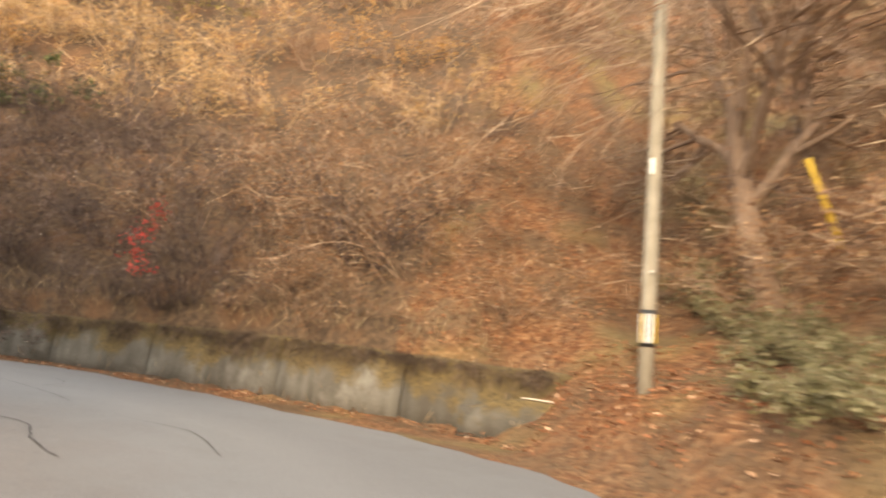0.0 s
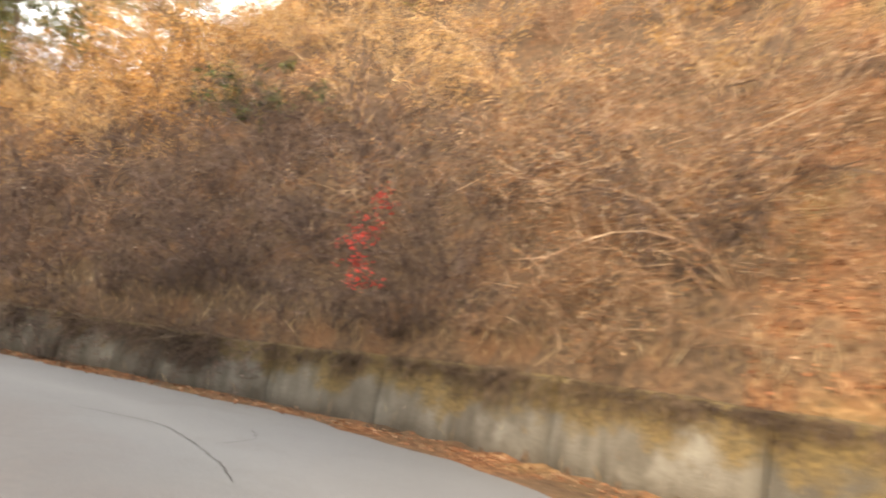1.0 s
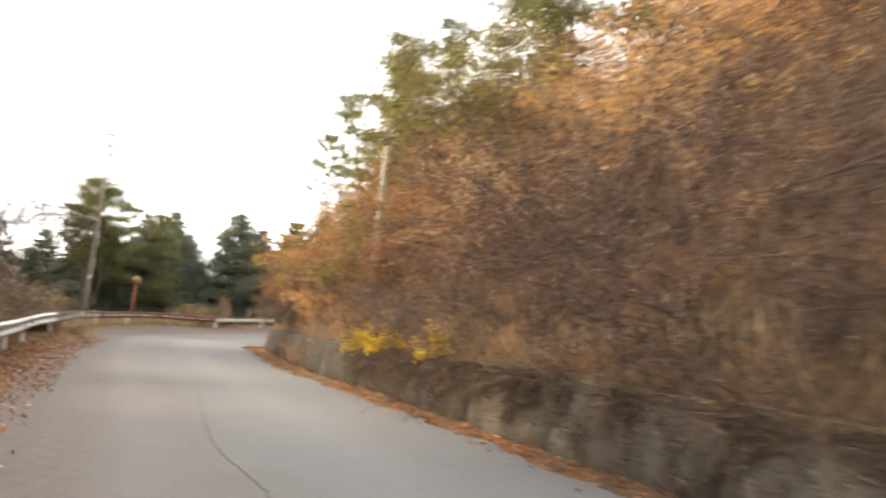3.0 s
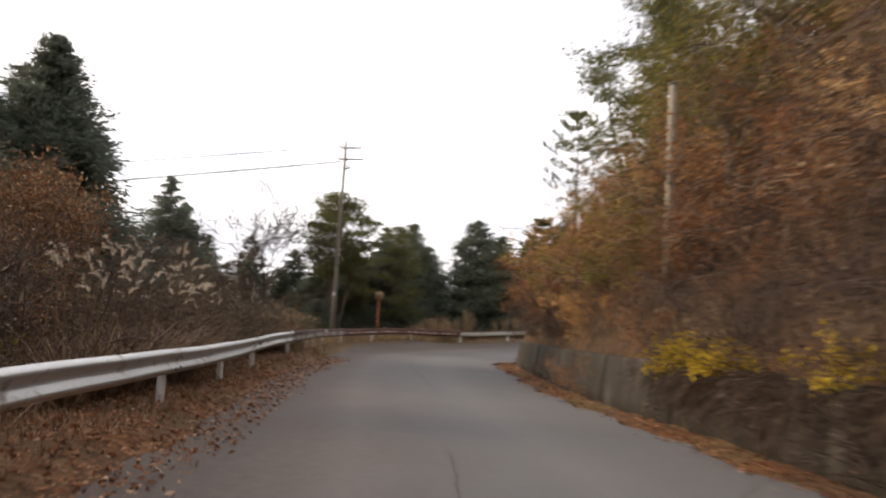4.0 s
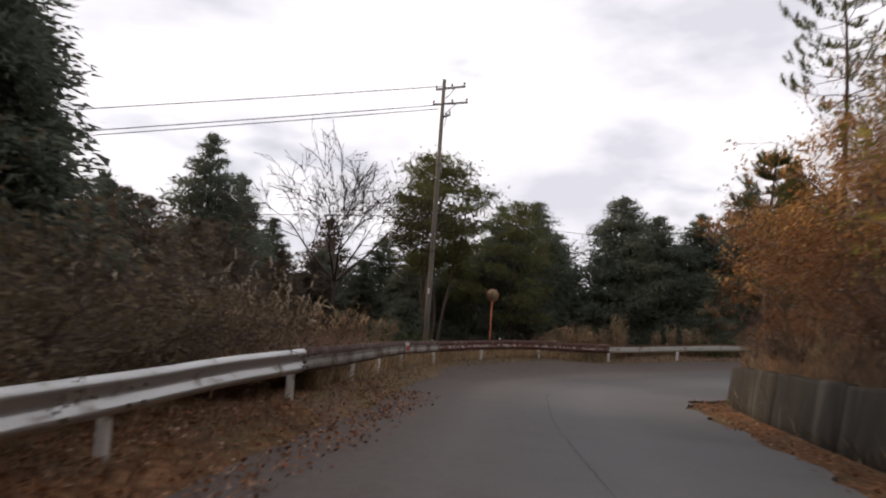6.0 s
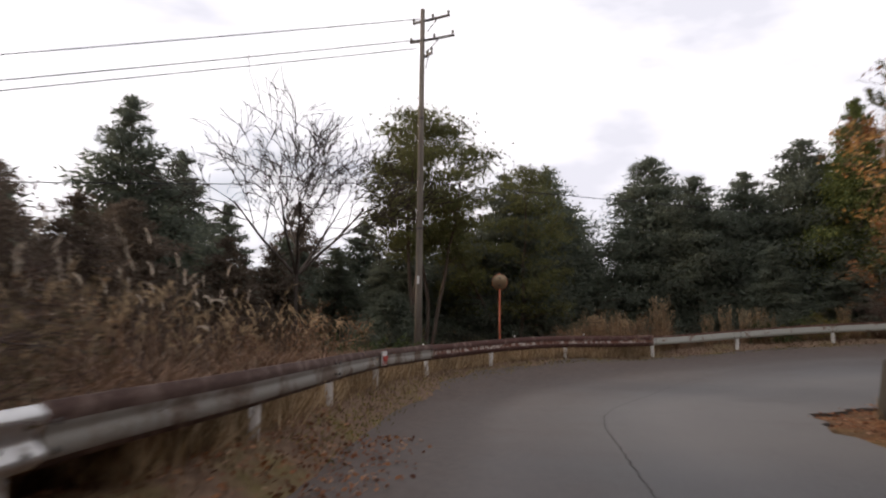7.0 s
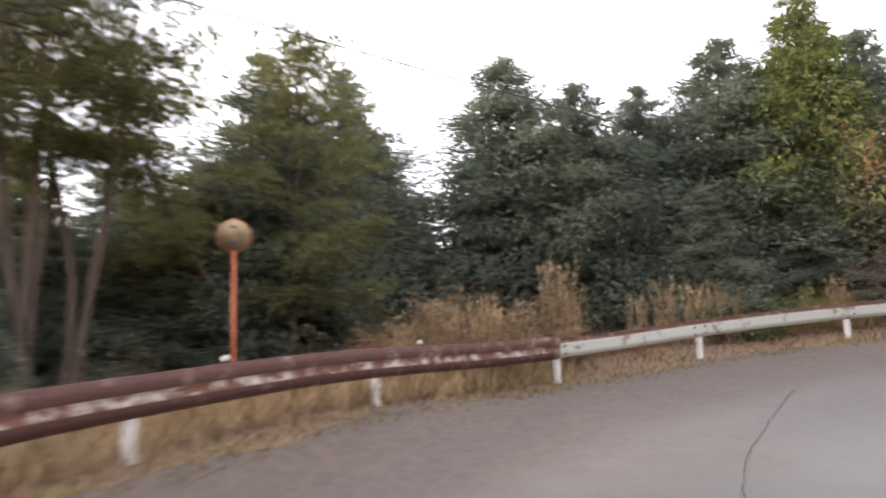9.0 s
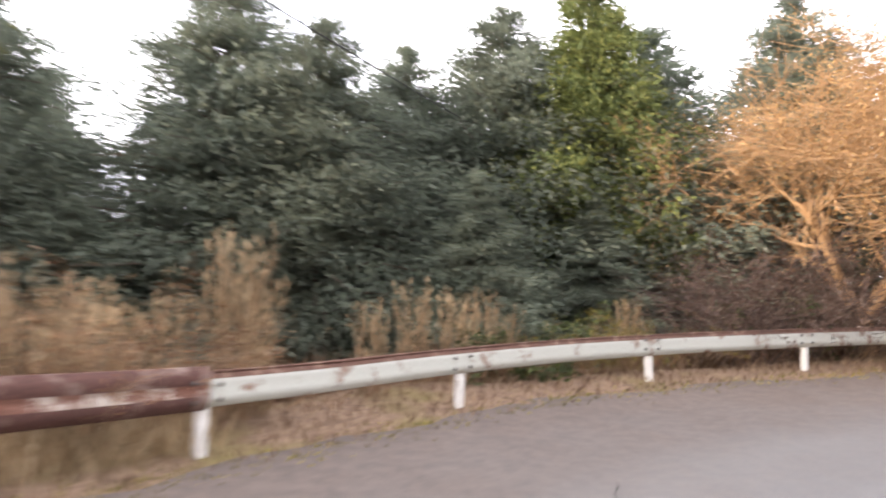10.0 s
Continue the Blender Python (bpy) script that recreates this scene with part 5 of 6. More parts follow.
# the front row round the bend
for x, y, tz, w, k in ((-65.4, 11.95, 8.75, 0.95, 0), (-68.8, 13.2, 7.6, 0.9, 1), (-65.9, 16.9, 9.35, 1.05, 2), (-64.5, 18.5, 8.1, 1.0, 0), (-66.1, 20.8, 8.6, 1.0, 1), (-65.4, 22.95, 9.8, 1.05, 0),
                       (-64.3, 26.6, 9.7, 1.05, 2), (-63.2, 31.0, 11.0, 1.1, 1)):
    cedar_to(x, y, tz, near_cedars, w, k)
cedar_to(-64.3, 24.6, 11.2, lit_cedars, 0.72)
great_cedar = Kind("cedar_tree", "huge dense dark cedar tree behind the dry grass", "conifer tree", "cedar trees beyond the rail",
                   [cedar(14, 9, 3.7, 0.03, 380, cedar_mats, 5, 56, 1.15, 0.95, 1.05)], ("trunk", "crown"))
cedar_to(-40.0, -0.3, 11.5, great_cedar, 1.0)
cedar_to(-37.4, -1.6, 9.4, great_cedar, 1.1)
# low growth under the front row, and the trees beside and behind the pole
for x, y, tz, w, k in ((-63.4, 14.2, 3.8, 1.3, 1), (-62.6, 21.0, 4.8, 1.3, 2), (-62.4, 23.6, 4.6, 1.4, 1),
                       (-52.84, -0.46, 8.75, 1.0, 0), (-57.3, -1.4, 8.1, 1.0, 1), (-59.6, -0.7, 6.4, 1.1, 3), (-62.4, 4.2, 6.1, 1.3, 2),
                       (-60.0, 6.4, 5.0, 1.3, 0), (-63.2, 8.6, 5.6, 1.3, 1), (-58.0, 4.6, 4.4, 1.3, 3), (-61.5, 2.0, 4.6, 1.4, 1), (-61.8, 9.4, 5.2, 1.2, 2), (-65.2, 9.6, 6.4, 1.1, 0), (-63.8, 6.6, 6.0, 1.3, 2), (-66.4, 7.9, 6.6, 1.3, 1), (-59.2, 7.0, 3.8, 1.5, 2), (-60.8, 8.0, 4.6, 1.4, 1), (-60.2, 8.8, 4.2, 1.2, 3),
                       (-36.5, -1.5, 8.6, 1.1, 3), (-43.8, -2.6, 7.0, 1.2, 1), (-47.4, -1.4, 5.6, 1.3, 0), (-38.0, 0.8, 7.4, 1.1, 1), (-34.8, 1.0, 7.0, 1.1, 2)):
    cedar_to(x, y, tz, cedars, w, k)
for x, y, tz, w in ((-62.4, 1.4, 6.9, 0.9), (-49.2, 2.2, 4.6, 1.0), (-46.4, 2.6, 4.3, 1.1), (-43.6, 2.8, 4.4, 1.0), (-53.2, 2.6, 4.2, 1.0), (-51.0, 0.6, 5.0, 1.1), (-57.0, 2.4, 4.2, 1.2), (-45.4, 0.8, 5.0, 1.1)):
    cedar_to(x, y, tz, brown_cedars, w)
# the wood to the south, and unseen trees added east of it to cast shade
for x, y, tz, w in ((-61, -3.0, 5.5, 1.3), (-50.3, -3.5, 6.4, 1.2), (-42.8, -3.4, 9.0, 1.1), (-38.4, -2.6, 9.4, 1.1), (-33.5, -2.5, 7.5, 1.2), (-46.8, -4, 6.8, 1.2), (-58.8, 2.0, 4.8, 1.2),
                    # these five stand out of view, added to shade the road and lower bank
                    (-9.5, -3.0, 14.0, 0.8), (-13.0, -2.5, 16.0, 0.7), (-17.0, -3.5, 16.5, 0.7), (-20.6, -2.8, 14.5, 0.7), (-24.5, -3.5, 7.0, 0.9)):
    cedar_to(x, y, tz, far_cedars, w)


def grow(rng, P, D, L, r, level, spread, segs, tips, up=0.0, kids=(3, 4, 4, 3, 3), shrink=0.68, wander=0.14):
    """Branches that divide, as bars; tips collects the ends."""
    n = 4 if level < 2 else 3
    pts = [P]
    d = D
    for k in range(n):
        d = unit(d + rng.normal(0, wander, 3) + np.array([0, 0, up]))
        pts.append(pts[-1] + d * L / n)
    rad = np.linspace(r, r * 0.55, n + 1)
    for k in range(n):
        segs.append((pts[k], pts[k + 1], rad[k], rad[k + 1]))
    if level >= len(kids):
        tips.append((pts[-1], d))
        return
    for c in range(kids[level]):
        f = 0.35 + 0.65 * (c + rng.random()) / kids[level] if level else 0.45 + 0.55 * (c + rng.random()) / kids[level]
        k = min(n - 1, int(f * n))
        Q = pts[k] + (pts[k + 1] - pts[k]) * (f * n - k)
        e = unit(d * 1.0 + unit(rng.normal(size=3)) * spread)
        grow(rng, Q, e, L * shrink * (0.75 + 0.5 * rng.random()), rad[k] * 0.56, level + 1, spread, segs, tips, up, kids, shrink, wander)


def branchy(seed, L, r, kids, spread, up, shrink, mats, leaves=0, leaf=0.08, stems=1, lean=0.15, cluster=0.2, wander=0.14, bole=0.0, least=0.003):
    rng = np.random.default_rng(seed)
    segs, tips = [], []
    if bole:
        segs.append((np.array([0, 0, -0.4]), np.array([0.03, 0.02, bole * 0.5]), r * 1.5, r * 1.25))
        segs.append((np.array([0.03, 0.02, bole * 0.5]), np.array([0, 0, bole]), r * 1.25, r * 1.15))
    for k in range(stems):
        a = 2 * math.pi * k / stems + rng.random()
        D = unit(np.array([math.cos(a) * lean, math.sin(a) * lean, 1.0]))
        grow(rng, np.array([0.08 * math.cos(a), 0.08 * math.sin(a), bole - 0.3 if not bole else bole - 0.05]), D, L, r, 0, spread, segs, tips, up, kids, shrink, wander)
    A = np.array([s[0] for s in segs]), np.array([s[1] for s in segs])
    ra, rb = np.array([s[2] for s in segs]), np.array([s[3] for s in segs])
    V, Q = bars(A[0], A[1], np.maximum(ra, least), np.maximum(rb, least * 0.73))
    thick = np.nonzero(ra > 0.03)[0]
    extra = [tube([A[0][k], A[1][k]], [ra[k], rb[k]], 8)[:2] for k in thick]
    VV, FF = joined((V, Q), *extra)
    if not leaves:                                  # trunk and twigs apart
        thin = ra <= 0.03
        LV, LF = bars(A[0][thin], A[1][thin], np.maximum(ra[thin], least), np.maximum(rb[thin], least * 0.73))
        VV, FF = joined(*extra)
    elif leaves:
        T = np.array([t[0] for t in tips])
        i = rng.integers(0, len(T), leaves)
        C = T[i] + rng.normal(0, cluster, (leaves, 3))
        LV, LF = blades(C, rand_dirs(rng, leaves), rand_dirs(rng, leaves), leaf * (0.6 + 0.8 * rng.random(leaves)), leaf * 0.6)
    return (VV, np.concatenate(FF)), (LV, LF), mats, np.array([t[0] for t in tips])


def padded_pine(seed, H, trunks, bare_part, reach, limbs, r, pads=3, tufts=26, needle=0.15, fan=12, thin=0.020, pad=0.36, lean=0.22):
    """A pine: sinuous trunks bare below, and limbs that carry flat pads of upturned needle tufts."""
    rng = np.random.default_rng(seed)
    segs, T = [], []
    for k in range(trunks):
        a = 2 * math.pi * k / trunks + 0.6 * rng.random()
        off = np.array([math.cos(a), math.sin(a), 0.0]) * (1.0 if trunks > 1 else 0.0)
        h = H * (1.0 - 0.10 * rng.random() * (k > 0))
        pts, d = [off * 0.22 + np.array([0, 0, -0.4])], unit(np.array([0, 0, 1.0]) + off * lean)
        for i in range(9):
            d = unit(d + rng.normal(0, 0.09, 3) + np.array([0, 0, 0.10]))
            pts.append(pts[-1] + d * (h + 0.4) / 9)
        pts = np.array(pts)
        rad = np.linspace(r, r * 0.22, 10)
        for i in range(9):
            segs.append((pts[i], pts[i + 1], rad[i], rad[i + 1]))
        T.append((pts[-1], 0.8))
        for j in range(limbs):
            g = (j + rng.random()) / limbs
            f = bare_part + (0.97 - bare_part) * g
            i = min(8, int(f * 9))
            P = pts[i] + (pts[i + 1] - pts[i]) * (f * 9 - i)
            az = j * 2.4 + rng.normal(0, 0.4) + 1.7 * k
            away = np.array([math.cos(az), math.sin(az), 0.0]) + 0.7 * off
            L = reach * (0.62 + 0.5 * math.sin(math.pi * min(1, 0.2 + 0.62 * g))) * (0.65 + 0.55 * rng.random()) * (1 - 0.45 * max(0.0, g - 0.6) / 0.4)
            D = unit(away / np.linalg.norm(away) + np.array([0, 0, 0.10 + 0.45 * g + rng.normal(0, 0.12)]))
            prev, steps = P, 4
            for m_ in range(steps):
                D = unit(D + rng.normal(0, 0.16, 3) + np.array([0, 0, 0.04]))
                nxt = prev + D * L / steps
                rr = max(rad[i] * 0.42 * (1 - m_ * 0.2), 0.012)
                segs.append((prev, nxt, rr, max(rr * 0.75, 0.009)))
                if m_ >= steps - pads:
                    T.append((nxt + rng.normal(0, 0.12, 3), 0.75 + 0.45 * rng.random()))
                    q = nxt + np.array([rng.normal(0, 0.42), rng.normal(0, 0.42), 0.05 + 0.12 * rng.random()]) * reach / 2
                    segs.append((nxt, q, 0.012, 0.006))
                    T.append((q, 0.6 + 0.4 * rng.random()))
                prev = nxt
    A, B = np.array([s_[0] for s_ in segs]), np.array([s_[1] for s_ in segs])
    ra, rb = np.array([s_[2] for s_ in segs]), np.array([s_[3] for s_ in segs])
    extra = [tube([A[k], B[k]], [ra[k], rb[k]], 8)[:2] for k in np.nonzero(ra > 0.035)[0]]
    V, F = joined(bars(A, B, ra, rb), *extra)
    centre, size = np.array([t[0] for t in T]), np.array([t[1] for t in T]) * pad
    i = np.repeat(np.arange(len(T)), tufts)
    off = rng.normal(0, 1.0, (len(i), 3)) * np.array([0.8, 0.8, 0.2])
    C = centre[i] + off * size[i][:, None]
    n = len(C) * fan
    j = np.repeat(np.arange(len(C)), fan)
    D = unit(rand_dirs(rng, n) + unit(off[j]) * 0.5 + np.array([0, 0, 0.65]))
    LV, LF = slivers(C[j], D, rand_dirs(rng, n), needle * (0.6 + 0.6 * rng.random(n)), thin)
    return (V, np.concatenate(F)), (LV, LF), (M["bark_pine"], M["needle"])


def tree_from(name, label, category, group, built, at, turn, size, names):
    g = plant(name, built[:3], at, turn, size, (0, 0), names)
    return tagged(g, label, category, group)


pine_builds = [padded_pine(3, 9.7, 5, 0.49, 1.25, 13, 0.085, tufts=30, needle=0.15, fan=18, thin=0.012, pad=0.46, lean=0.11), padded_pine(4, 8.0, 1, 0.34, 1.6, 15, 0.11), padded_pine(5, 8.0, 1, 0.28, 1.7, 20, 0.11, tufts=30, needle=0.17, fan=16, thin=0.015, pad=0.44)]
tree_from("pine_tree", "spreading pine with several trunks and tufted green needles", "pine tree", "pine trees", pine_builds[0], ground_at(-57.5, 7.85, 0.0), 20, 1.0, ("trunk", "needles"))
pines = Kind("pine_tree", "tall pine with tufted needles on the hilltop", "pine tree", "pine trees on the hilltop", pine_builds[1:], ("trunk", "needles"))
for x, y, sz, wh in ((-38.3, 20.6, 0.9, 0), (-35.4, 21.2, 0.98, 1), (-37.5, 22.0, 0.9, 1), (-35.0, 23.0, 0.85, 1), (-32.5, 24.5, 0.85, 1), (-29.5, 25, 0.88, 1), (-27.0, 26.5, 0.85, 1), (-24.5, 27, 0.95, 0), (-40.2, 22.5, 0.7, 1), (-30.5, 28, 1.1, 1), (-26, 29.5, 1.1, 1), (-34.5, 27, 1.0, 1)):
    pines.add(ground_at(x, y, 0.1), 360 * prng.random(), sz, (0, 0), wh)
tree_from("pine_tree", "slender pine with tufted needles near the traffic mirror", "pine tree", "pine trees", padded_pine(6, 8.0, 2, 0.28, 1.45, 20, 0.09, tufts=26, needle=0.16, fan=16, thin=0.014, pad=0.48, lean=0.16), ground_at(-60.4, 11.0, 0.0), 65, 0.98, ("trunk", "needles"))
cedar_to(-61.9, 10.5, 7.9, near_cedars, 0.85, 1)


def candle_pine(seed, H=7.8, bare_part=0.58, reach=1.6, whorls=8):
    """A young pine: whorls of limbs whose ends turn up into dense bottle-brush shoots."""
    rng = np.random.default_rng(seed)
    T = np.linspace(0, 1, 9)
    trunk = np.stack([0.22 * np.sin(T * 2.6) * T, 0.16 * np.sin(T * 3.4), T * H - 0.3 * (1 - T)], 1)
    V0, Q0, _ = tube(trunk, np.linspace(0.075, 0.02, 9), 8)
    A, B, R = [], [], []
    shoots = [(trunk[-1] - np.array([0, 0, 0.1]), np.array([0, 0, 1.0]), 0.42)]
    for k in range(whorls):
        g = k / (whorls - 1)
        f = bare_part + (0.95 - bare_part) * g
        P = np.array([np.interp(f, T, trunk[:, c]) for c in range(3)])
        for j in range(5):
            az = 2 * math.pi * (j + 0.4 * k) / 5 + rng.normal(0, 0.25)
            out = np.array([math.cos(az), math.sin(az), 0.0])
            L = (reach * (1 - g) ** 0.75 + 0.22) * (0.7 + 0.5 * rng.random())
            prev, n = P, 5
            for m_ in range(n):
                h = m_ / (n - 1)
                d = unit(out + np.array([0, 0, -0.05 + 0.15 * g + 0.55 * h ** 2]) + rng.normal(0, 0.08, 3))
                nxt = prev + d * L / n
                A.append(prev)
                B.append(nxt)
                R.append(0.022 * (1 - 0.6 * h) * (1 - 0.4 * g))
                if m_ >= 2 or L < 0.5:
                    shoots.append((nxt, unit(d * 0.5 + np.array([0, 0, 0.8]) + rng.normal(0, 0.22, 3)), 0.24 + 0.14 * rng.random()))
                    side = unit(np.array([-out[1], out[0], 0]) * rng.choice([-1, 1]) + out * 0.6 + np.array([0, 0, 0.5]))
                    shoots.append((nxt + side * 0.10, unit(side + np.array([0, 0, 0.9])), 0.16 + 0.10 * rng.random()))
                prev = nxt
    V, F = joined((V0, Q0), bars(np.array(A), np.array(B), np.array(R), np.array(R) * 0.8))
    C, D, L = (np.array([sh[c] for sh in shoots]) for c in range(3))
    per = 90
    i = np.repeat(np.arange(len(C)), per)
    u = rng.random(len(i))
    base = C[i] + D[i] * (L[i] * u)[:, None]
    away = rand_dirs(rng, len(i))
    LV, LF = slivers(base, unit(away + D[i] * 0.75), rand_dirs(rng, len(i)), 0.10 * (0.7 + 0.5 * rng.random(len(i))), 0.014)
    return (V, np.concatenate(F)), (LV, LF), (M["bark_pine"], M["needle"])


young_pine = candle_pine(9)
tree_from("young_pine", "young pine with open whorls of upright bottle-brush shoots on the bank", "pine tree", "young pine trees", young_pine, ground_at(-43.3, 19.6), 40, (10.65 - on_ground(-43.3, 19.6)) / 7.8, ("trunk", "needles"))
small_pine = candle_pine(10, 4.2, 0.74, 0.6, 4)
tree_from("young_pine", "small young pine on the end of the bank", "pine tree", "young pine trees", small_pine, ground_at(-44.6, 18.6), 140, (6.2 - on_ground(-44.6, 18.6)) / 4.2, ("trunk", "needles"))

bare = branchy(11, 2.6, 0.045, (5, 4, 4, 2), 0.70, 0.0, 0.64, (M["bark_dark"], M["bark_dark"]), 0, stems=6, lean=0.95, least=0.011, wander=0.08, bole=3.5)
tree_from("bare_tree", "leafless grey tree with fine forking branches", "tree", "leafless trees", bare, ground_at(-54.0, 4.65), 10, 1.12, ("trunk", "branchwork"))
tanb = branchy(12, 1.75, 0.075, (6, 5, 5, 4, 3), 0.95, 0.03, 0.72, (M["bark_gold"], M["leaf_straw"]), 17000, 0.040, 4, 0.75, 0.16, bole=0.7, least=0.0045)
tree_from("tan_tree", "broad tree of bare golden-tan twigs lit by the sun", "tree", "leafless trees", tanb, ground_at(-60.2, 28.4), 80, 1.42, ("trunk", "leaves"))
big0 = branchy(13, 4.0, 0.24, (6, 5, 5, 4, 2), 0.8, -0.02, 0.68, (M["bark_brown"], M["leaf_tan"]), 2200, 0.07, 1, 0.05)
tree_from("bank_tree", "large leafless tree with long drooping brown branches", "tree", "leafless trees", big0, ground_at(5.0, 18.3), 20, 1.15, ("trunk", "leaves"))


def weeping(seed, arcs=190, side=14):
    """Long thin drooping branches with side twigs."""
    rng = np.random.default_rng(seed)
    az = rng.random(arcs) * 2 * np.pi
    out = np.stack([np.cos(az), np.sin(az), 0 * az], 1)
    P = np.stack([0.3 * np.cos(az), 0.3 * np.sin(az), 2.8 + 3.6 * rng.random(arcs)], 1)
    D = unit(out + np.array([0, 0, 0.45]) + rng.normal(0, 0.2, (arcs, 3)))
    L = 3.6 + 3.0 * rng.random(arcs)
    n, pieces, joints = 8, [], [P]
    for k in range(n):
        Q = P + D * (L / n)[:, None]
        pieces.append(bars(P, Q, 0.017 * (1 - k / (n + 2)), 0.017 * (1 - (k + 1) / (n + 2))))
        D = unit(D + rng.normal(0, 0.10, (arcs, 3)) - np.array([0, 0, 0.145]))
        P = Q
        joints.append(P)
    J = np.stack(joints, 1)
    m = arcs * side
    i, u = np.repeat(np.arange(arcs), side), 1.0 + (n - 1.01) * rng.random(m)
    k = u.astype(int)
    C = J[i, k] + (J[i, k + 1] - J[i, k]) * (u - k)[:, None]
    F = unit(J[i, k + 1] - J[i, k])
    E = unit(F + rng.normal(0, 0.35, (m, 3)) - np.array([0, 0, 0.12]))
    T = C + E * (0.5 + 0.9 * rng.random(m))[:, None]
    pieces.append(bars(C, T, 0.009, 0.004))
    j = np.repeat(np.arange(m), 2)
    C2 = C[j] + (T[j] - C[j]) * rng.random(2 * m)[:, None]
    pieces.append(blades(C2, unit(E[j] + rng.normal(0, 0.4, (2 * m, 3))), rand_dirs(rng, 2 * m), 0.3 + 0.3 * rng.random(2 * m), 0.012))
    V, F = joined(*pieces)
    return mesh_of("branchwork", V, [np.concatenate(F)], [M["twig_tan"]])


big_tree = [o for o in bpy.data.objects if o.name == "bank_tree"][0]
part("branchwork", weeping(18), big_tree, "long thin drooping tan branches")

sage = Kind("low_shrub", "low evergreen shrub with pale sage-green leaves on the bank", "shrub", "low shrubs by the pole",
            [twig_shrub(150 + k, 1.0, 1.1, 12, 90, 800, 0.085, 0.9, (M["twig_tan"], M["leaf_sage"])) for k in range(2)])
for k in range(26):
    y = 12.6 + 0.36 * k
    x = 4.05 + 0.38 * math.exp(-((y - 17.6) / 2.4) ** 2) + 0.35 * prng.normal()
    sz = 0.62 + 0.25 * prng.random()
    sage.add(ground_at(x, y), 360 * prng.random(), sz)

olive_tree = branchy(15, 2.2, 0.09, (5, 4, 4, 3), 0.75, 0.05, 0.7, (M["bark_grey"], M["leaf_olive"]), 8500, 0.072, 2, 0.25, 0.18)
for k, (x, y, sz) in enumerate(((-32.6, 20.6, 1.15), (-30.6, 21.2, 1.2), (-34.6, 20.4, 0.72), (-29.0, 22.6, 1.2))):
    if k == 0:
        first_olive = tree_from("broadleaf_tree", "slim broadleaf tree with yellow-green leaves on the bank", "tree", "broadleaf trees on the bank", olive_tree, ground_at(x, y), 33, sz, ("trunk", "crown"))
    else:
        put(first_olive, ground_at(x, y), 77.0 * k, sz)
brown_tree = branchy(16, 1.5, 0.075, (5, 4, 4, 3), 0.85, 0.0, 0.70, (M["bark_grey"], M["leaf_tan"]), 16000, 0.07, 3, 0.45, 0.16, bole=1.6)
tree_from("brown_tree", "broadleaf tree with withered brown leaves behind the rail", "tree", "broadleaf trees", brown_tree, ground_at(-26.1, 7.8), 15, 0.80, ("trunk", "crown"))

# ---- pampas grass and dry grass ----
def pampas(seed, h=1.9, blades_n=110, stalks=16, head="plume", per=58, droop=0.24, blade="withered"):
    rng = np.random.default_rng(seed)
    az = rng.random(blades_n) * 2 * np.pi
    out = np.stack([np.cos(az), np.sin(az), 0 * az], 1)
    P = out * (rng.random(blades_n) * 0.25)[:, None]
    d = unit(out * (0.15 + 0.5 * rng.random(blades_n))[:, None] + np.array([0, 0, 1.0]))
    L = h * (0.45 + 0.45 * rng.random(blades_n))
    V, F = [], []
    w = 0.012 + 0.008 * rng.random(blades_n)
    side = np.stack([-out[:, 1], out[:, 0], 0 * az], 1)
    rows = []
    for k in range(5):
        ww = (w * (1 - (k / 4) ** 2 * 0.9))[:, None]
        rows += [P - side * ww, P + side * ww]
        d = unit(d + out * 0.17 - np.array([0, 0, 0.13 * k]))
        P = P + d * (L / 4)[:, None]
    V = np.stack(rows, 1).reshape(-1, 3)
    b = np.arange(blades_n)[:, None] * 10
    Q = np.concatenate([b + np.array([[2 * k, 2 * k + 1, 2 * k + 3, 2 * k + 2]]) for k in range(4)])
    az = rng.random(stalks) * 2 * np.pi
    out = np.stack([np.cos(az), np.sin(az), 0 * az], 1)
    S0 = out * 0.15
    S1 = S0 + out * (0.1 + 0.25 * rng.random(stalks))[:, None] + np.array([0, 0, 1.0]) * (h * (0.75 + 0.3 * rng.random(stalks)))[:, None]
    sv = bars(S0, S1, 0.006, 0.004)
    wind = unit(out * 0.5 + np.array([0.8, -0.4, 0]))
    i = np.repeat(np.arange(stalks), per)
    u = rng.random(stalks * per)
    long = (0.22 + 0.10 * rng.random(stalks))[i]     # a tapered head that rises and nods over
    nod = (droop * (0.6 + 0.8 * rng.random(stalks)))[i]
    up = np.array([0, 0, 1.0])
    bend = S1[i] + wind[i] * (nod * u ** 1.5)[:, None] + up * (long * (u - 0.62 * u ** 2 * np.minimum(1.0, nod / 0.2)))[:, None]
    along = unit(wind[i] * (nod * 1.5 * u ** 0.5)[:, None] + up * (long * (1 - 1.24 * u * np.minimum(1.0, nod / 0.2)))[:, None])
    D = unit(along + rng.normal(0, 0.22, (len(i), 3)) - up * 0.12)
    pv = blades(bend, D, rand_dirs(rng, len(i)), (0.11 - 0.05 * u) * (0.7 + 0.6 * rng.random(len(i))), 0.011, 0.0)
    VV, FF = joined((V, Q), sv)
    return (VV, np.concatenate(FF)), pv, (M[blade], M[head])


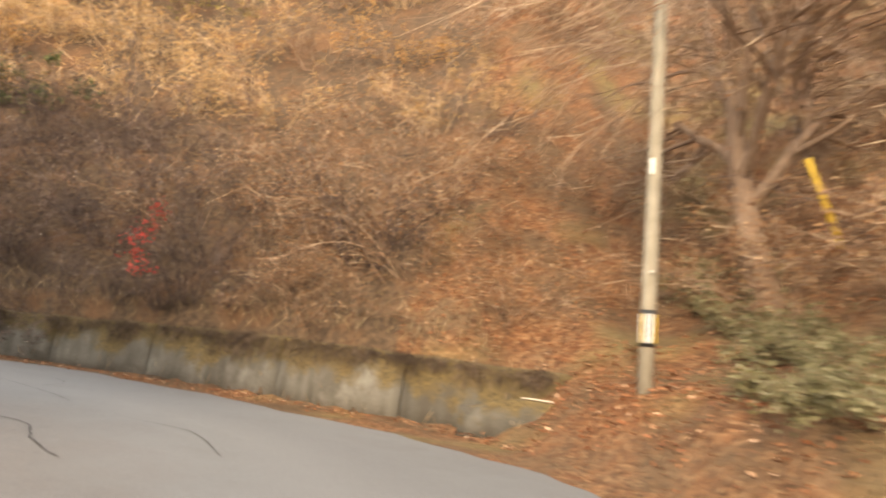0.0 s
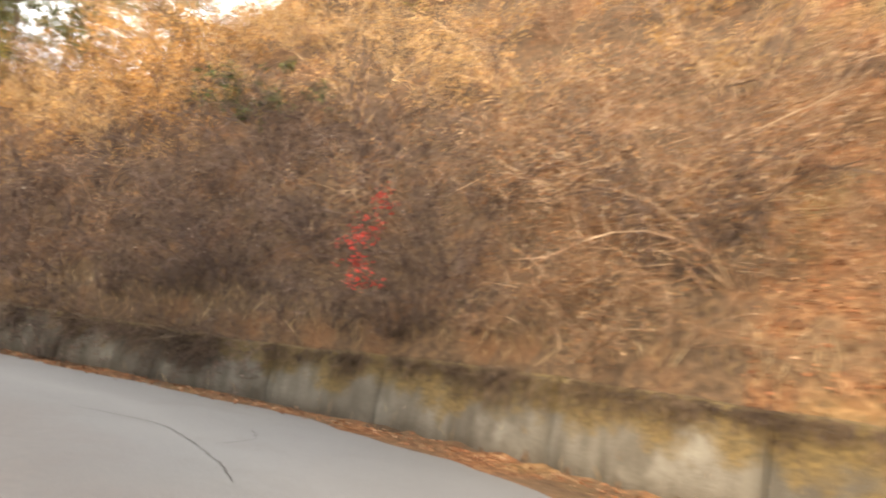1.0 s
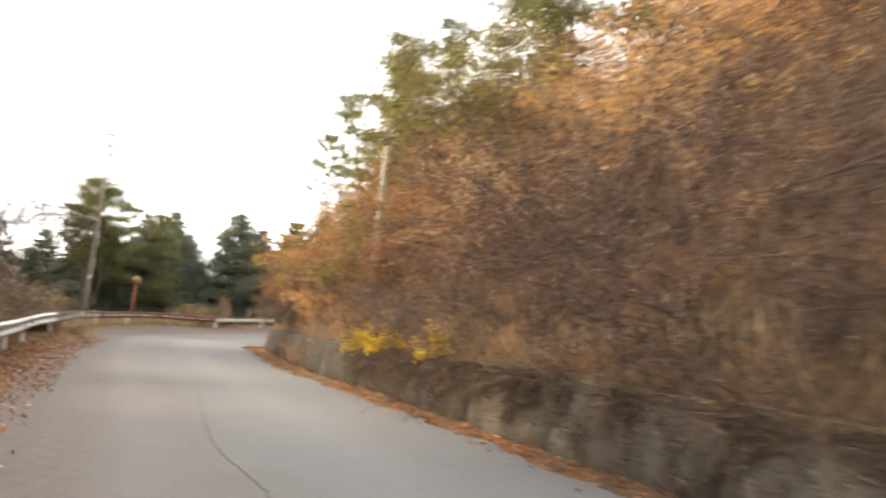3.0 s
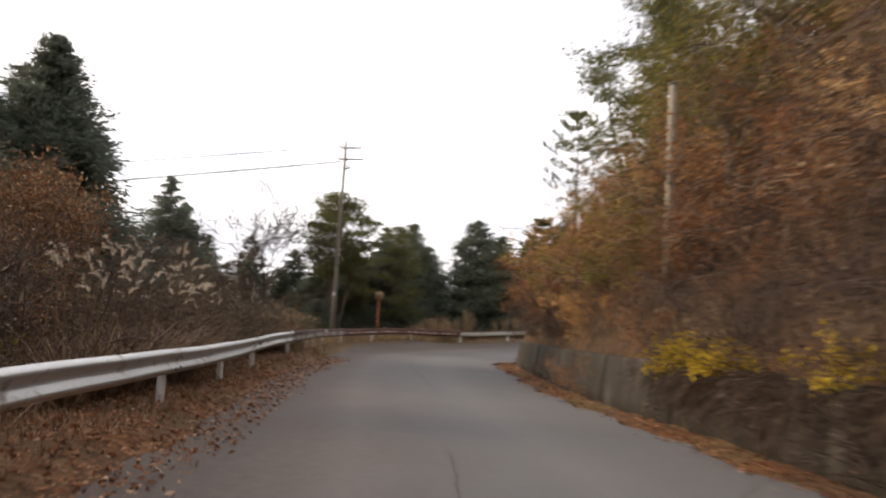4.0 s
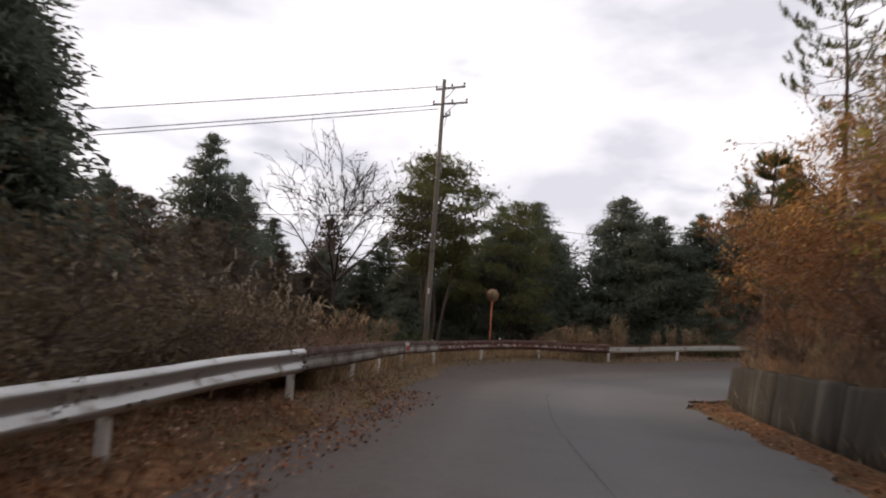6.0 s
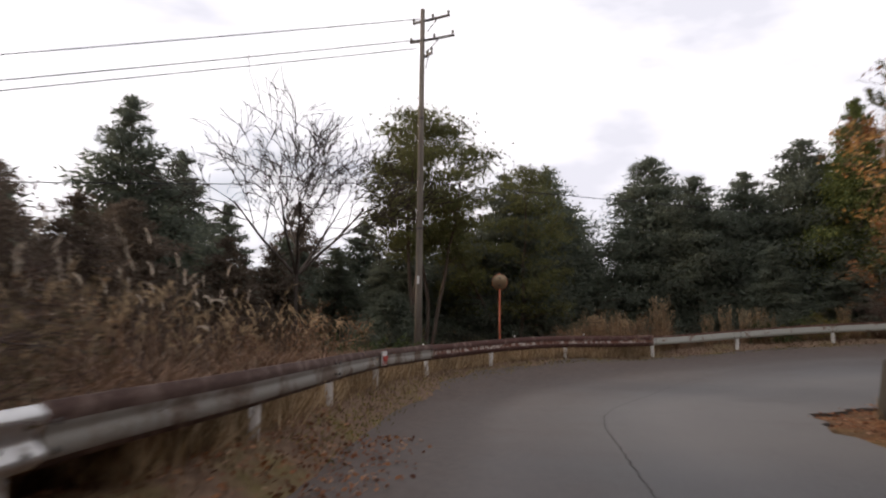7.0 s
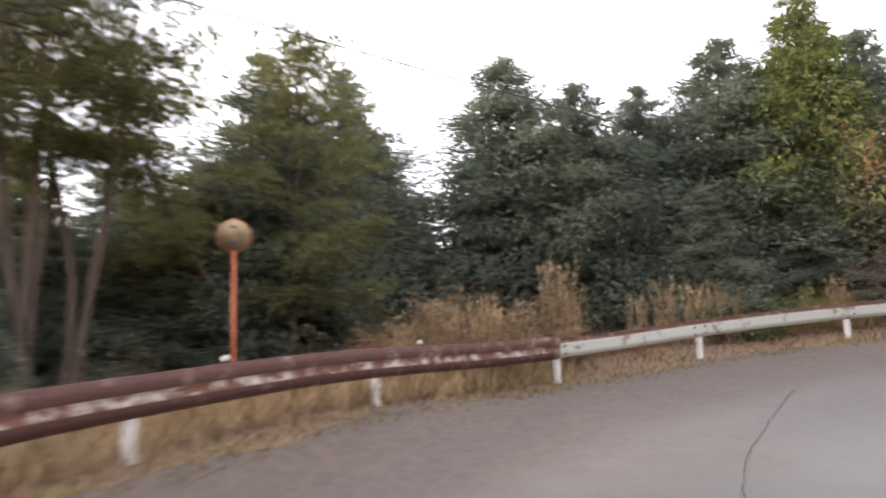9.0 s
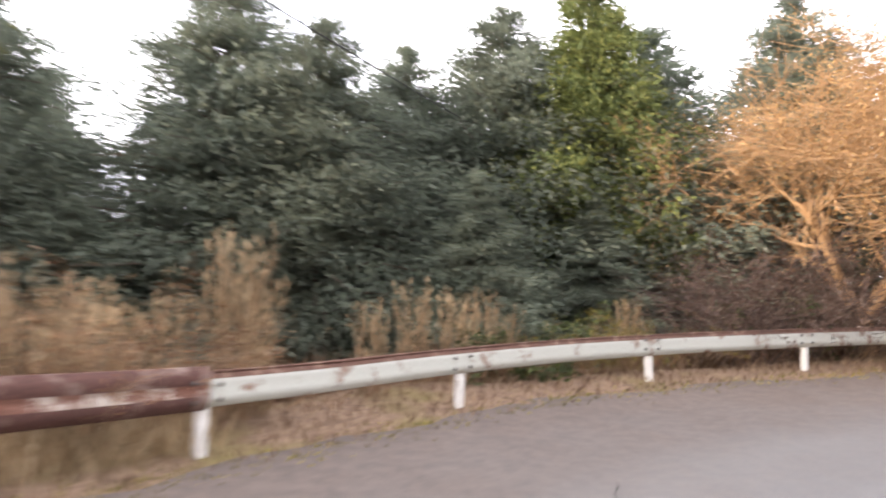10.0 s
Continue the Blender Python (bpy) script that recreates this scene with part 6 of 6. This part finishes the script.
pampas_kind = Kind("pampas_grass", "clump of dry pampas grass with pale feathery plumes", "grass", "pampas grass behind the rail", [pampas(60 + k, 1.9, 130, 3) for k in range(4)], ("grass_clump", "seed_head"))
reed_kind = Kind("dry_grass_clump", "tall upright clump of dry straw-coloured grass", "grass", "dry grass clumps behind the rail", [pampas(70 + k, 1.5, 130, 3, "straw", 9, 0.12) for k in range(3)], ("grass_clump", "seed_head"))

plumed = Kind("pampas_grass", "tall pampas grass with many silky cream plumes", "grass", "plumed pampas grass", [pampas(85 + k, 2.4, 120, 8, per=90, droop=0.17) for k in range(3)], ("grass_clump", "seed_head"))


slender = Kind("pampas_grass", "dry pampas grass with a few slender upright plumes", "grass", "plumed pampas grass", [pampas(88 + k, 2.2, 110, 4, "plume", 34, 0.07) for k in range(3)], ("grass_clump", "seed_head"))


def reed(seed, h=2.0, n=90):
    """An upright sheaf of dry stalks with slim heads."""
    rng = np.random.default_rng(seed)
    az = rng.random(n) * 2 * np.pi
    out = np.stack([np.cos(az), np.sin(az), 0 * az], 1)
    P = out * (rng.random(n) ** 0.6 * 0.30)[:, None]
    D = unit(out * (0.01 + 0.07 * rng.random(n))[:, None] + np.array([0, 0, 1.0]) + rng.normal(0, 0.03, (n, 3)))
    L = h * (0.35 + 0.65 * rng.random(n))
    mid = P + D * (L * 0.6)[:, None]
    D2 = unit(D + rng.normal(0, 0.10, (n, 3)))
    tip = mid + D2 * (L * 0.4)[:, None]
    low = blades(P, mid - P, rand_dirs(rng, n), L * 0.62, 0.017)
    V, F = joined(low, blades(mid - D * 0.02, tip - mid, rand_dirs(rng, n), L * 0.42, 0.018))
    k = rng.integers(0, n, 260)
    heads = blades(tip[k] - D2[k] * (0.3 * rng.random(260))[:, None], unit(D2[k] + rng.normal(0, 0.3, (260, 3))), rand_dirs(rng, 260), 0.10 + 0.08 * rng.random(260), 0.025)
    return (V, np.concatenate(F)), heads, (M["reed"], M["straw_head"])


reeds = Kind("reed_clump", "tall upright sheaf of dry straw-coloured reeds", "grass", "reed clumps behind the rail", [reed(120 + k) for k in range(3)], ("grass_clump", "seed_head"))


def beyond(s, d):
    q = rail_at(np.array([s]))[0]
    t = rail_at(np.array([s + 0.1]))[0] - rail_at(np.array([s - 0.1]))[0]
    t = t / np.linalg.norm(t)
    n = np.array([-t[1], t[0]])                     # away from the road
    return q + n * d


s = 6.0
while s < rail_s[-1] - 6:
    x = rail_at(np.array([s]))[0][0]
    straight = x > -47
    for _ in range(2 if x > -36 or not straight else 1):
        d = 0.9 + (3.6 if straight else 2.6) * prng.random()
        q = beyond(s + prng.normal(0, 0.4), d)
        if straight and prng.random() < (0.3 if x > -36 else 0.05):
            (tan if prng.random() < 0.5 else umber).add(ground_at(q[0], q[1]), 360 * prng.random(), 0.42 + 0.28 * prng.random())
            continue
        kind = pampas_kind if (straight and prng.random() < (0.35 if x > -37 else 0.25)) else reed_kind
        if not straight and -58 < x < -50.5 and prng.random() < 0.7:
            continue
        kind.add(ground_at(q[0], q[1]), 360 * prng.random(), (0.85 if straight else 0.6) * (0.8 + 0.5 * prng.random()))
    s += 0.95
for x, y, sz in ((-28.3, 9.8, 1.1), (-27.5, 9.9, 1.1), (-23.4, 10.3, 1.0), (-25.4, 10.1, 1.1), (-26.4, 10.0, 1.15), (-29.2, 9.6, 1.0), (-24.4, 10.2, 1.0), (-27.0, 9.4, 1.2), (-25.0, 9.5, 1.15), (-30.2, 9.5, 0.95), (-33.6, 8.8, 0.75), (-36.4, 8.2, 0.8), (-38.5, 8.0, 0.85), (-40.2, 7.5, 1.0), (-41.4, 7.2, 0.95), (-42.6, 7.1, 1.05), (-43.9, 7.1, 0.9), (-45.0, 6.9, 1.0), (-40.8, 6.4, 1.05), (-42.2, 6.2, 1.05), (-44.2, 6.3, 1.0)):
    (plumed if x > -32 else slender).add(ground_at(x, y), 360 * prng.random(), sz * (0.78 if x > -32 else 1.0))
russet = Kind("russet_grass", "soft clump of reddish-brown dry grass behind the rail", "grass", "russet grass behind the rail",
              [pampas(190 + k, 1.35, 260, 3, "straw_head", 16, 0.10, "russet") for k in range(3)], ("grass_clump", "seed_head"))
for k in range(96):
    x = -35.5 - 12.6 * (k + prng.random()) / 96
    q = beyond(s_near(x, 9.8), 0.75 + 2.3 * prng.random())
    russet.add(ground_at(q[0], q[1]), 360 * prng.random(), 0.72 + 0.36 * prng.random())
for x, y, sz in ((-33.0, 8.3, 1.3), (-31.6, 8.5, 1.1), (-32.4, 7.4, 1.35), (-34.4, 8.2, 1.2), (-35.8, 8.0, 1.0), (-30.4, 8.4, 0.95), (-34.0, 7.0, 1.4), (-37.0, 7.6, 0.9)):
    dun.add(ground_at(x, y), 131 * x, sz)
# brown scrub behind the grass on the straight
s = 8.0
while s < s_near(-46.8, 9.5):
    q = beyond(s, 2.2 + 3.2 * prng.random())
    far = q[0] < -38
    (umber if prng.random() < (0.8 if far else 0.75) else (olive if not far and prng.random() < 0.15 else tan)).add(ground_at(q[0], q[1]), 360 * prng.random(), (0.5 if far else (1.05 if q[0] > -27 else 0.78)) * (1 + 0.45 * prng.random()))
    s += 0.8
s = s_near(-24, 10.7)
while s < s_near(-46.5, 8.9):
    q = beyond(s, 3.6 + 2.4 * prng.random())
    r = prng.random()
    (umber if r < 0.5 or (q[0] < -36 and r < 0.9) else (tan if r < 0.9 else olive)).add(ground_at(q[0], q[1]), 360 * prng.random(), (1.05 if q[0] > -27 else (0.8 if q[0] > -34 else 0.72)) + 0.25 * prng.random())
    s += 0.85
for k in range(26):
    x, y = -37.0 - 12.0 * prng.random(), 3.0 + 3.2 * prng.random()
    (umber if prng.random() < 0.75 else tan).add(ground_at(x, y), 360 * prng.random(), (0.95 if x > -44 else 0.85) + 0.3 * prng.random())
dome = Kind("evergreen_bush", "dense rounded grey-green evergreen bush beside the utility pole", "bush", "evergreen bushes",
            [cedar(31, 2.7, 1.15, 0.0, 150, (M["bark_cedar"], M["leaf_cedar"]), 4, 40, 0.8, 1.0, 0.62)], ("branchwork", "foliage"))
dome.add(ground_at(-55.7, 7.3), 0, (2.6 - on_ground(-55.7, 7.3)) / 2.7)
dome.add(ground_at(-54.9, 6.6), 140, 0.7)
for x, y, sz in ((-52.9, 7.9, 0.6), (-49.3, 8.3, 0.5), (-50.4, 8.5, 0.55), (-51.4, 8.8, 0.5), (-50.0, 7.6, 0.65), (-51.6, 7.6, 0.7), (-59.7, 20.4, 0.65), (-60.6, 26.5, 0.8)):
    green.add(ground_at(x, y), 30 * sz, sz)
for x, y, sz in ((-60.3, 24.3, 0.85), (-60.4, 25.6, 0.95), (-60.3, 26.8, 1.0), (-60.6, 28.0, 1.0), (-60.9, 29.3, 1.0), (-61.6, 26.2, 1.2), (-61.8, 28.0, 1.2), (-59.9, 25.0, 0.9), (-59.9, 26.2, 0.95), (-60.0, 27.4, 0.95), (-59.9, 28.8, 0.9)):
    umber.add(ground_at(x, y), 70 * x, sz)
for x, y, sz in ((-60.3, 21.2, 0.55), (-60.0, 21.8, 0.45), (-59.9, 22.4, 0.4), (-60.2, 23.4, 0.5)):
    olive.add(ground_at(x, y), 200 * y, sz)
for x, y, sz in ((-58.2, 16.1, 1.0), (-58.4, 16.25, 0.85), (-57.5, 14.3, 0.72), (-57.2, 13.6, 0.7), (-57.35, 13.95, 0.62), (-57.7, 14.65, 0.66), (-57.95, 15.05, 0.6), (-58.05, 15.45, 0.64), (-56.95, 13.25, 0.6), (-57.6, 14.0, 0.7), (-58.0, 14.75, 0.7), (-59.4, 18.5, 0.72), (-59.7, 19.2, 0.66), (-59.9, 19.7, 0.7), (-59.9, 20.1, 0.6), (-60.2, 22.6, 0.62), (-59.1, 17.8, 0.6)):
    reeds.add(ground_at(x, y), 360 * prng.random(), sz)

for x, y, sz in ((-56.9, 13.3, 0.6), (-57.3, 13.9, 0.62), (-57.7, 14.5, 0.6), (-57.6, 15.0, 0.55), (-57.0, 14.0, 0.6), (-57.2, 13.5, 0.52), (-57.5, 14.2, 0.56), (-57.9, 14.9, 0.55), (-58.1, 15.5, 0.5), (-56.6, 12.9, 0.48), (-58.6, 15.2, 0.6)):
    (tan if sz < 0.56 else reed_kind).add(ground_at(x, y), 90 * x, sz * (1.1 if sz < 0.56 else 1.5))

# loose blades and leaves that nobody could count
def scatter_blades(name, label, n, where, hmin, hmax, mat, seed):
    rng = np.random.default_rng(seed)
    X, Y = where(rng, n)
    Z = ground_z(X, Y) - 0.02
    C = np.stack([X, Y, Z], 1)
    D = unit(rng.normal(0, 0.45, (n, 3)) * np.array([1, 1, 0]) + np.array([0, 0, 1.0]))
    V, Q = blades(C, D, rand_dirs(rng, n), hmin + (hmax - hmin) * rng.random(n), 0.012 + 0.012 * rng.random(n), 0.0)
    ob = new(name, mesh_of(name, V, [Q], [mat]))
    return tagged(ob, label, "grass", kind="stuff")


def along_rail(lo, hi, d0, d1):
    def f(rng, n):
        s_ = lo + (hi - lo) * rng.random(n)
        q = rail_at(s_)
        t = unit(rail_at(s_ + 0.1) - rail_at(s_ - 0.1))
        d_ = d0 + (d1 - d0) * rng.random(n) + 0.12 * rng.normal(size=n)
        return q[:, 0] - t[:, 1] * d_, q[:, 1] + t[:, 0] * d_
    return f


scatter_blades("verge_grass", "short dry yellow-brown grass along the guard rail", 15000, along_rail(2, float(rail_s[-1]) - 3, -0.42, 1.4), 0.05, 0.20, M["withered"], 5)
scatter_blades("rail_grass", "pale dry grass standing under the guard rail", 8000, along_rail(s_near(-37.5, 10), s_near(-57.0, 15.8), 0.0, 0.7), 0.2, 0.55, M["straw"], 16)
scatter_blades("rough_grass", "taller dry grass behind the guard rail", 9000, along_rail(2, float(rail_s[-1]) - 3, 0.6, 3.2), 0.3, 0.8, M["russet"], 6)


def near_foot(d0, d1, x0, x1):
    ok = np.nonzero((foot_pts[:, 0] > x0) & (foot_pts[:, 0] < x1) & (foot_pts[:, 1] > 6))[0]
    def f(rng, n):
        k = ok[rng.integers(0, len(ok), n)]
        d_ = d0 + (d1 - d0) * rng.random(n) ** 1.3
        q = foot_pts[k] + foot_n[k] * d_[:, None] + rng.normal(0, 0.12, (n, 2))
        return q[:, 0], q[:, 1]
    return f


def scatter_leaves(name, label, n, where, size, seed, lift=0.012):
    rng = np.random.default_rng(seed)
    X, Y = where(rng, n)
    Z = np.maximum(ground_z(X, Y), road_z(X, Y)) + lift + 0.015 * rng.random(n)
    C = np.stack([X, Y, Z], 1)
    D = unit(rng.normal(size=(n, 3)) * np.array([1, 1, 0.25]))
    U = unit(rng.normal(size=(n, 3)) * np.array([1, 1, 0.3]))
    V, Q = blades(C, D, U, size * (0.6 + 0.8 * rng.random(n)), size * 0.6, 0.2)
    ob = new(name, mesh_of(name, V, [Q], [M["litter_leaf"]]))
    return tagged(ob, label, "fallen leaves", kind="stuff")


scatter_leaves("fallen_leaves", "orange-brown fallen leaves heaped along the wall foot", 7000, near_foot(-0.05, -0.85, -48.5, 1.0), 0.07, 7, 0.02)
scatter_leaves("bank_leaves", "fallen leaves lying over the open bank", 9000, near_foot(0.0, 6.0, -2.0, 6.5), 0.09, 8)
scatter_leaves("verge_leaves", "fallen leaves scattered on the verge", 9000, along_rail(2, s_near(-42, 9.7), -1.35, 1.0), 0.07, 9, 0.02)
scatter_blades("verge_moss", "short yellow-green grass and moss at the asphalt edge", 6000, along_rail(s_near(-40, 9.9), float(rail_s[-1]) - 3, -0.62, -0.2), 0.02, 0.07, M["leaf_olive"], 17)
scatter_blades("wall_top_grass", "dead grass hanging over the wall top", 9000, near_foot(0.12, 0.9, -47.5, 0.5), 0.15, 0.5, M["straw"], 10)


def hanging_grass(n=17000):
    """Dead grass and rootlets that hang in tufts over the wall face."""
    rng = np.random.default_rng(12)
    tuft = 0.4 + rng.random(170) ** 0.9 * 28.5
    big = 0.25 + 1.25 * rng.random(170) ** 1.7
    pick = rng.choice(170, n, p=big / big.sum())
    s_ = np.clip(tuft[pick] + rng.normal(0, 0.17, n) * big[pick] ** 0.5, 0, ws[-1])
    P = np.stack([np.interp(s_, ws, wall_line[:, i]) for i in (0, 1)], 1)
    T = unit(np.stack([np.interp(s_, ws, np.gradient(wall_line[:, i], ws)) for i in (0, 1)], 1))
    N = np.stack([-T[:, 1], T[:, 0]], 1)
    top = 1.03 + 0.22 * smooth(-12, -4, P[:, 0])
    C = np.column_stack([P + N * (0.0 - 0.13 + 0.02 * rng.random(n))[:, None] * 0.6, top + 0.03 * rng.normal(size=n) - 0.30 * rng.random(n) ** 2 * big[pick]])
    D = unit(np.column_stack([N * (0.10 + 0.35 * rng.random(n))[:, None] + rng.normal(0, 0.38, (n, 2)), -0.8 + 0.55 * rng.normal(size=n)]))
    V, Q = blades(C, D, rand_dirs(rng, n), 0.08 + big[pick] * (0.25 + 0.40 * smooth(-8, -14, P[:, 0])) * rng.random(n) ** 1.4, 0.007 + 0.010 * rng.random(n), 0.1)
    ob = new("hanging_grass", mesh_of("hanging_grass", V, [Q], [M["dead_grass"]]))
    tagged(ob, "dead grass hanging over the face of the wall", "grass", kind="stuff")


hanging_grass()
scatter_blades("bank_undergrowth", "withered brown undergrowth below the thicket", 14000, near_foot(0.3, 4.0, -48.5, -1.5), 0.2, 0.75, M["dead_grass"], 14)


# shrubs that hang over the wall
creeper = Kind("hanging_shrub", "small brown leafless shrub hanging over the wall top", "shrub", "shrubs hanging over the wall",
               [twig_shrub(140 + k, 1.1, 0.9, 10, 90, 260, 0.05, 0.9, (M["twig_umber"], M["leaf_umber"])) for k in range(3)])
s = 11.0
while s < 29.0:
    k = int(np.argmin(np.abs(foot_s - foot_s[np.argmin(np.hypot(foot_pts[:, 0] - 1.5, foot_pts[:, 1] - 17.95))] - s)))
    n = foot_n[k]
    x, y = foot_pts[k] + n * (0.16 + 0.12 * prng.random())
    lean_out = 75 + 30 * prng.random()
    creeper.add((x, y, 0.98 + 0.06 * prng.random()), 0, 0.6 + 0.6 * prng.random(), (lean_out * n[1] + prng.normal(0, 10), -lean_out * n[0] + prng.normal(0, 10)))
    s += 0.4 + 0.5 * prng.random()
